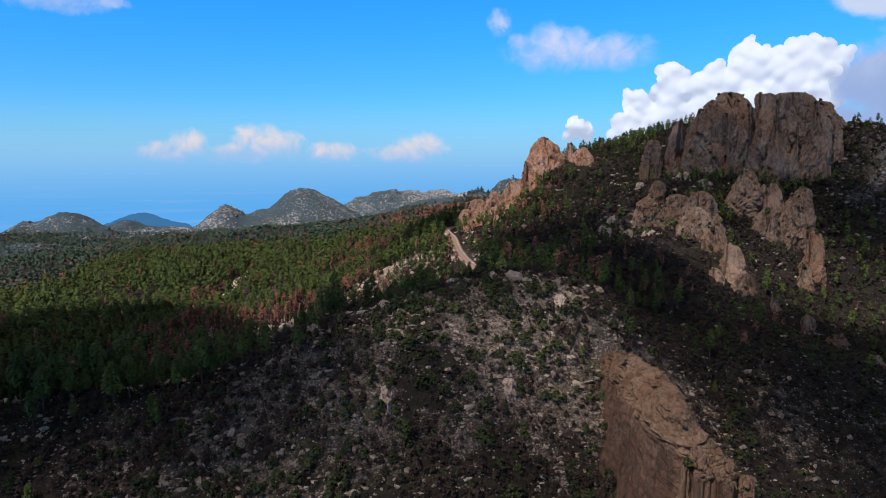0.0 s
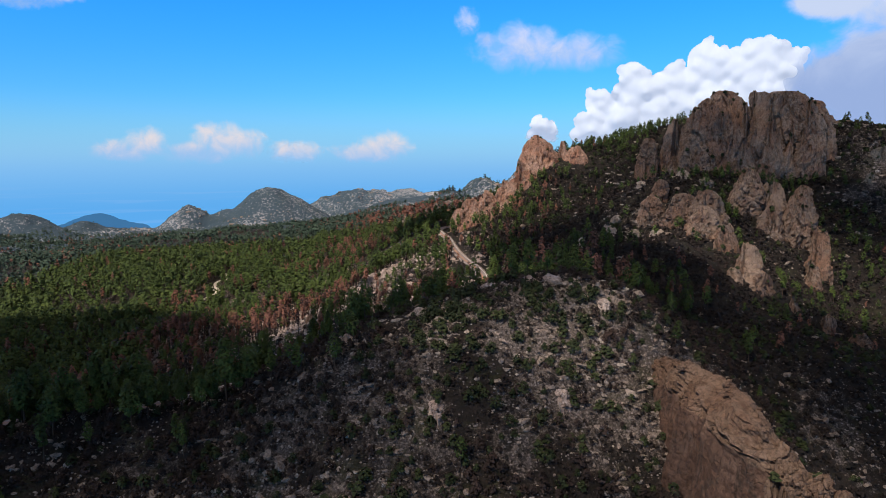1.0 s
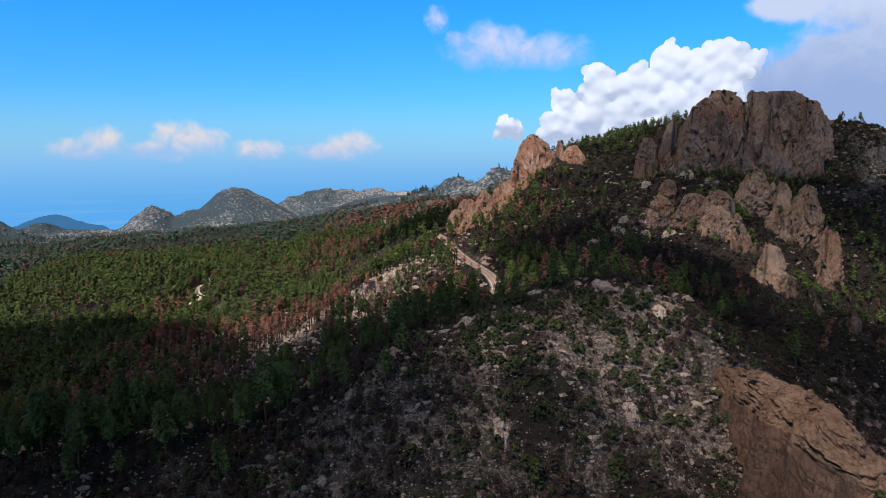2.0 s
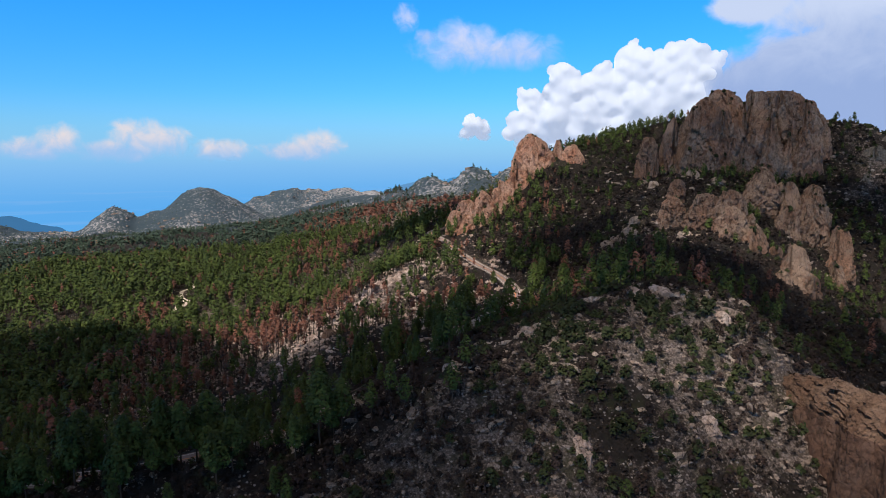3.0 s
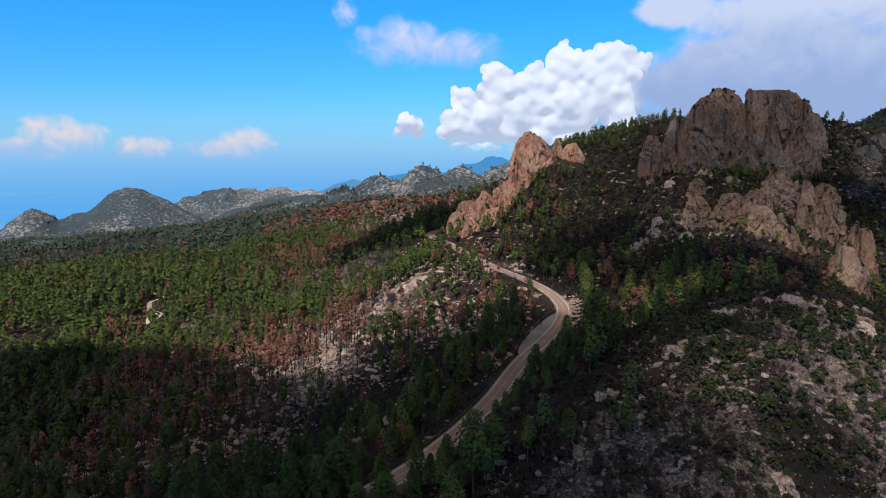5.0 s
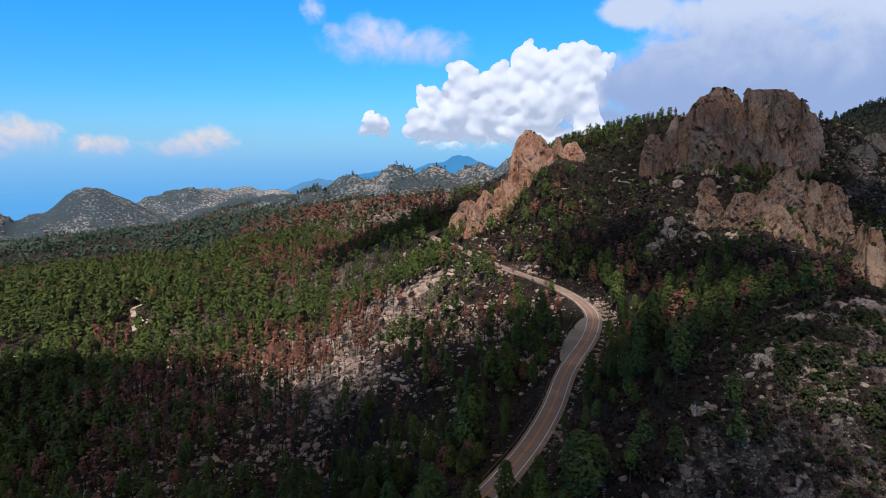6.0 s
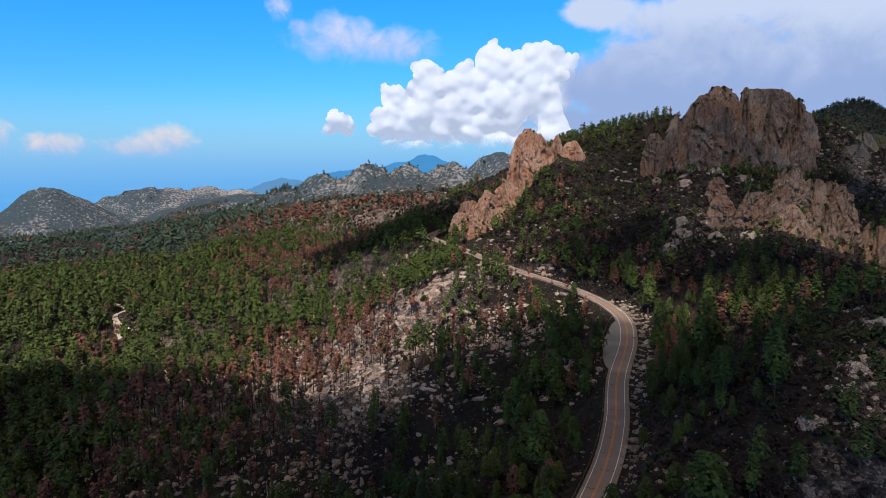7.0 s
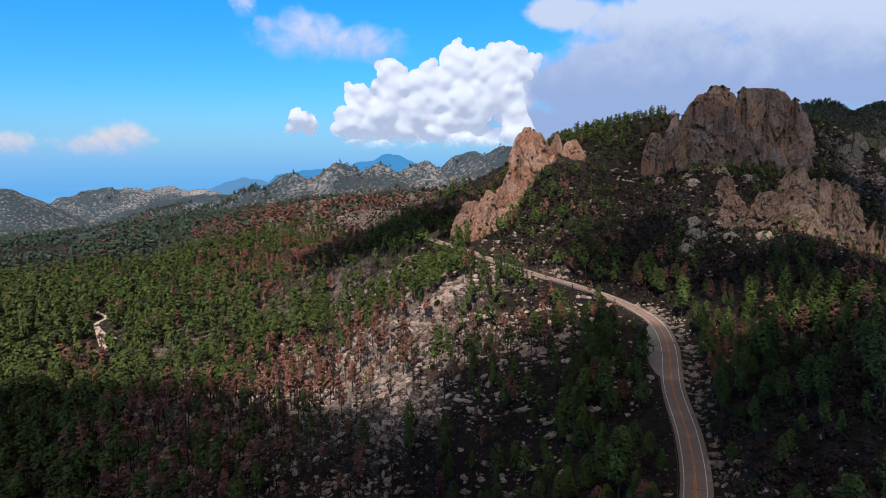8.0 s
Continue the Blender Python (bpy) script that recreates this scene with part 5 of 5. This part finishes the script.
    cover = n.math("MULTIPLY", n.span(body, 0.0, soft), opacity)
    lit = n.math("SUBTRACT", swell, billow(n.vmath("ADD", curls, (-0.10 / puff, 0.13 / puff, 0))))
    lit = n.math("ADD", n.math("MULTIPLY", lit, 1.15), n.span(body, 1.1, 0.0, 0.35, 0.85))
    colour = n.mix(n.span(lit, 0.15, 0.95), shade, light)
    return finish_cloud(name, label, n, m, v, a, e, cover, colour)


def dy_top(n, uv, clouds):
    """How high a spot lies in its bank of clouds: below, minus; above, plus."""
    sep = n.put("ShaderNodeSeparateXYZ")
    n.join(uv, sep.inputs[0])
    middle = sum(c[1] for c in clouds) / len(clouds)
    half = sum(c[3] for c in clouds) / len(clouds)
    return n.math("DIVIDE", n.math("SUBTRACT", sep.outputs[1], middle), half)


def finish_cloud(name, label, n, m, v, a, e, cover, colour):
    em, clear, both = n.put("ShaderNodeEmission"), n.put("ShaderNodeBsdfTransparent"), n.put("ShaderNodeMixShader")
    n.join(colour, em.inputs[0])
    n.join(cover, both.inputs[0])
    n.join(clear.outputs[0], both.inputs[1])
    n.join(em.outputs[0], both.inputs[2])
    n.join(both.outputs[0], n.put("ShaderNodeOutputMaterial").inputs[0])
    me = fast_mesh(name, v.reshape(-1, 3), grid_faces(*a.shape), m)
    me.uv_layers.new(name="sky")
    co = np.stack([a, e], -1).reshape(-1, 2)
    loops = np.zeros(len(me.loops), np.int32)
    me.loops.foreach_get("vertex_index", loops)
    me.uv_layers["sky"].data.foreach_set("uv", co[loops].astype(np.float32).ravel())
    return tagged(new(name, me), label, "clouds", kind="structure")


def cumulus(name, label, radius, clouds, seed, count, shade):
    """A heap of sunlit puffs on puffs, seen against the sky: azimuth, elevation, half width, half height in degrees."""
    pick = np.random.RandomState(seed)
    heap = []
    for ca, ce, wa, we in clouds:
        for k in range(count):
            t, q = pick.rand() * 6.283, math.sqrt(pick.rand()) * 0.74
            heap.append((ca + wa * q * math.cos(t), ce + we * q * math.sin(t), pick.uniform(-0.6, 0.6), pick.uniform(0.42, 0.6) * min(wa, we)))
    ranks = [heap]
    for number, small in ((7, 0.55), (4, 0.5)):
        grown = []
        for ca, ce, d, r in ranks[-1]:
            u = pick.normal(0, 1, (number, 3))
            u /= np.linalg.norm(u, axis=1, keepdims=True)
            u[:, 2] = np.abs(u[:, 2])
            grown.extend((ca + r * 0.9 * p[0], ce + r * 0.9 * p[1], d + r * 0.8 * p[2], r * small * pick.uniform(0.4, 1.3)) for p in u)
        ranks.append(grown)
    puffs = np.array(sum(ranks, []))
    lo, hi = (puffs[:, :2] - puffs[:, 3:]).min(0), (puffs[:, :2] + puffs[:, 3:]).max(0)
    grain = 0.06
    ga, ge = np.arange(lo[0], hi[0], grain), np.arange(lo[1], hi[1], grain)
    depth, edge = np.full((len(ge), len(ga)), -9.0), np.zeros((len(ge), len(ga)))
    for ca, ce, d, r in puffs:
        i0, i1 = np.searchsorted(ga, (ca - r, ca + r))
        j0, j1 = np.searchsorted(ge, (ce - r, ce + r))
        rim = r * r - (ga[None, i0:i1] - ca) ** 2 - (ge[j0:j1, None] - ce) ** 2
        inside = rim > 0
        front = np.where(inside, d + np.sqrt(np.maximum(rim, 0)), -9.0)
        depth[j0:j1, i0:i1] = np.maximum(depth[j0:j1, i0:i1], front)
        edge[j0:j1, i0:i1] = np.maximum(edge[j0:j1, i0:i1], np.where(inside, np.sqrt(np.maximum(rim, 0)), 0))
    a, e = np.meshgrid(ga, ge)
    solid = depth > -5
    depth = depth + 0.06 * fractal(a * 10, e * 10, 5.0, 4)
    for k in range(14):
        total, weight = depth * solid, solid.astype(float)
        for axis in (0, 1):
            total = total + np.roll(total, 1, axis) + np.roll(total, -1, axis)
            weight = weight + np.roll(weight, 1, axis) + np.roll(weight, -1, axis)
        depth = np.where(solid, total / np.maximum(weight, 1), depth)
    faces = grid_faces(*a.shape)
    solid = solid.ravel()
    faces = faces[solid[faces].all(1)]
    used = np.unique(faces)
    renumber = np.zeros(a.size, int)
    renumber[used] = np.arange(len(used))
    ra, re = np.radians(a), np.radians(e)
    r = radius - depth * radius * math.radians(1)
    v = np.stack([-100 + r * np.sin(ra) * np.cos(re), 80 + r * np.cos(ra) * np.cos(re), 85 + r * np.sin(re)], -1).reshape(-1, 3)[used]
    m = bpy.data.materials.new(name)
    m.use_nodes = True
    n = Nodes(m.node_tree)
    body, air, clear = n.put("ShaderNodeBsdfDiffuse"), n.put("ShaderNodeEmission"), n.put("ShaderNodeBsdfTransparent")
    body.inputs[0].default_value = (0.28, 0.295, 0.31, 1)
    # bluish glow added to lift the shaded sides of the puffs
    air.inputs[0].default_value = (*shade, 1)
    lit, both = n.put("ShaderNodeAddShader"), n.put("ShaderNodeMixShader")
    n.join(body.outputs[0], lit.inputs[0])
    n.join(air.outputs[0], lit.inputs[1])
    rim = n.put("ShaderNodeAttribute", attribute_name="thick").outputs["Fac"]
    p = n.put("ShaderNodeNewGeometry").outputs["Position"]
    n.join(n.span(n.math("ADD", rim, n.math("MULTIPLY", n.math("SUBTRACT", n.noise(p, 0.02, 5, 0.6), 0.5), 0.5)), 0.06, 0.5), both.inputs[0])
    n.join(clear.outputs[0], both.inputs[1])
    n.join(lit.outputs[0], both.inputs[2])
    n.join(both.outputs[0], n.put("ShaderNodeOutputMaterial").inputs[0])
    me = fast_mesh(name, v, renumber[faces], m)
    inner = solid.reshape(a.shape).copy()
    for k in range(6):
        inner = inner & np.roll(inner, 1, 0) & np.roll(inner, -1, 0) & np.roll(inner, 1, 1) & np.roll(inner, -1, 1)
    edge = np.where(inner, 1.0, edge)
    foot = np.clip((e - 0.2) / 3.0, 0, 1)
    me.attributes.new("thick", "FLOAT", "POINT").data.foreach_set("value", (np.minimum(edge * 2.2, 1.0) * foot).ravel()[used].astype(np.float32))
    return tagged(new(name, me), label, "clouds", kind="structure")


cumulus("backdrop_cumulus", "towering bright white cumulus bank behind the summit", 4700, [
    (17.8, 2.6, 2.2, 2.0), (20.6, 4.0, 2.6, 2.6), (23.6, 5.0, 2.8, 3.0), (26.8, 6.2, 2.8, 3.2), (29.6, 6.6, 2.3, 3.0), (31.2, 4.6, 2.0, 3.4), (22, 1.6, 5.0, 2.2), (29, 2.0, 5.0, 2.6), (12.5, 2.5, 1.3, 1.15), (17.6, 4.3, 1.4, 1.3),
], 5, 9, (0.42, 0.47, 0.60))
sky_clouds("backdrop_grey_deck", "soft grey-blue cloud deck behind the mountain", 4600, [
    (36, 5.6, 5, 3.4), (43, 6.2, 8, 3.6), (53, 6.4, 10, 4.6), (65, 6, 10, 6), (46, 11.6, 8, 1.6), (57, 11.6, 9, 2.4), (40, 2.6, 14, 2.2), (60, 8, 14, 4), (44, 4.6, 10, 4), (37.5, 7.4, 4, 3), (40, 10.5, 6, 2.4), (34.5, 11.4, 4, 1.6), (50, 10.5, 8, 3), (43, 9.2, 9, 2.6), (54, 9.2, 10, 3.2),
], 2.0, 0.7, (0.32, 0.44, 0.74), (0.58, 0.68, 0.91), 1.0, 0.16, True)
for bank in ([(-21.5, 0.8, 2.9, 1.0), (-20.0, 1.4, 2.1, 1.4)], [(-16.2, 0.7, 3.8, 1.0), (-14.4, 1.7, 2.7, 1.8), (-12.6, 1.5, 2.4, 1.4)], [(-8.4, 0.8, 2.8, 1.1)], [(-2.2, 0.7, 4.0, 1.0), (-0.6, 1.2, 2.7, 1.5)]):
    sky_clouds("backdrop_low_cloud", "small peach-tinted cloud low over the plain", 4720, bank, 0.7, 1.15, (0.36, 0.54, 0.86), (0.90, 0.75, 0.72), 0.8, 0.4, True)
sky_clouds("backdrop_fair_cloud", "single soft pale cloud in the blue sky", 2500, [(12.0, 9.3, 4.6, 2.3), (15.8, 9.0, 5.2, 1.7)], 0.8, 1.3, (0.44, 0.58, 0.87), (0.68, 0.72, 0.92), 0.92, 0.3, True)
sky_clouds("backdrop_fair_cloud", "small torn puff of pale cloud in the blue sky", 2500, [(7.2, 11.6, 1.2, 1.3), (8.8, 10.2, 1.0, 0.8)], 0.8, 1.3, (0.40, 0.56, 0.87), (0.60, 0.68, 0.91), 0.8, 0.6, True)
sky_clouds("backdrop_thin_cloud", "thin wisp of cloud high over the plain", 4700, [(-28.5, 11.6, 4.2, 0.9), (-26.0, 11.9, 2.5, 0.6)], 2.2, 1.2, (0.36, 0.52, 0.84), (0.55, 0.64, 0.90), 0.7, 0.5, True)
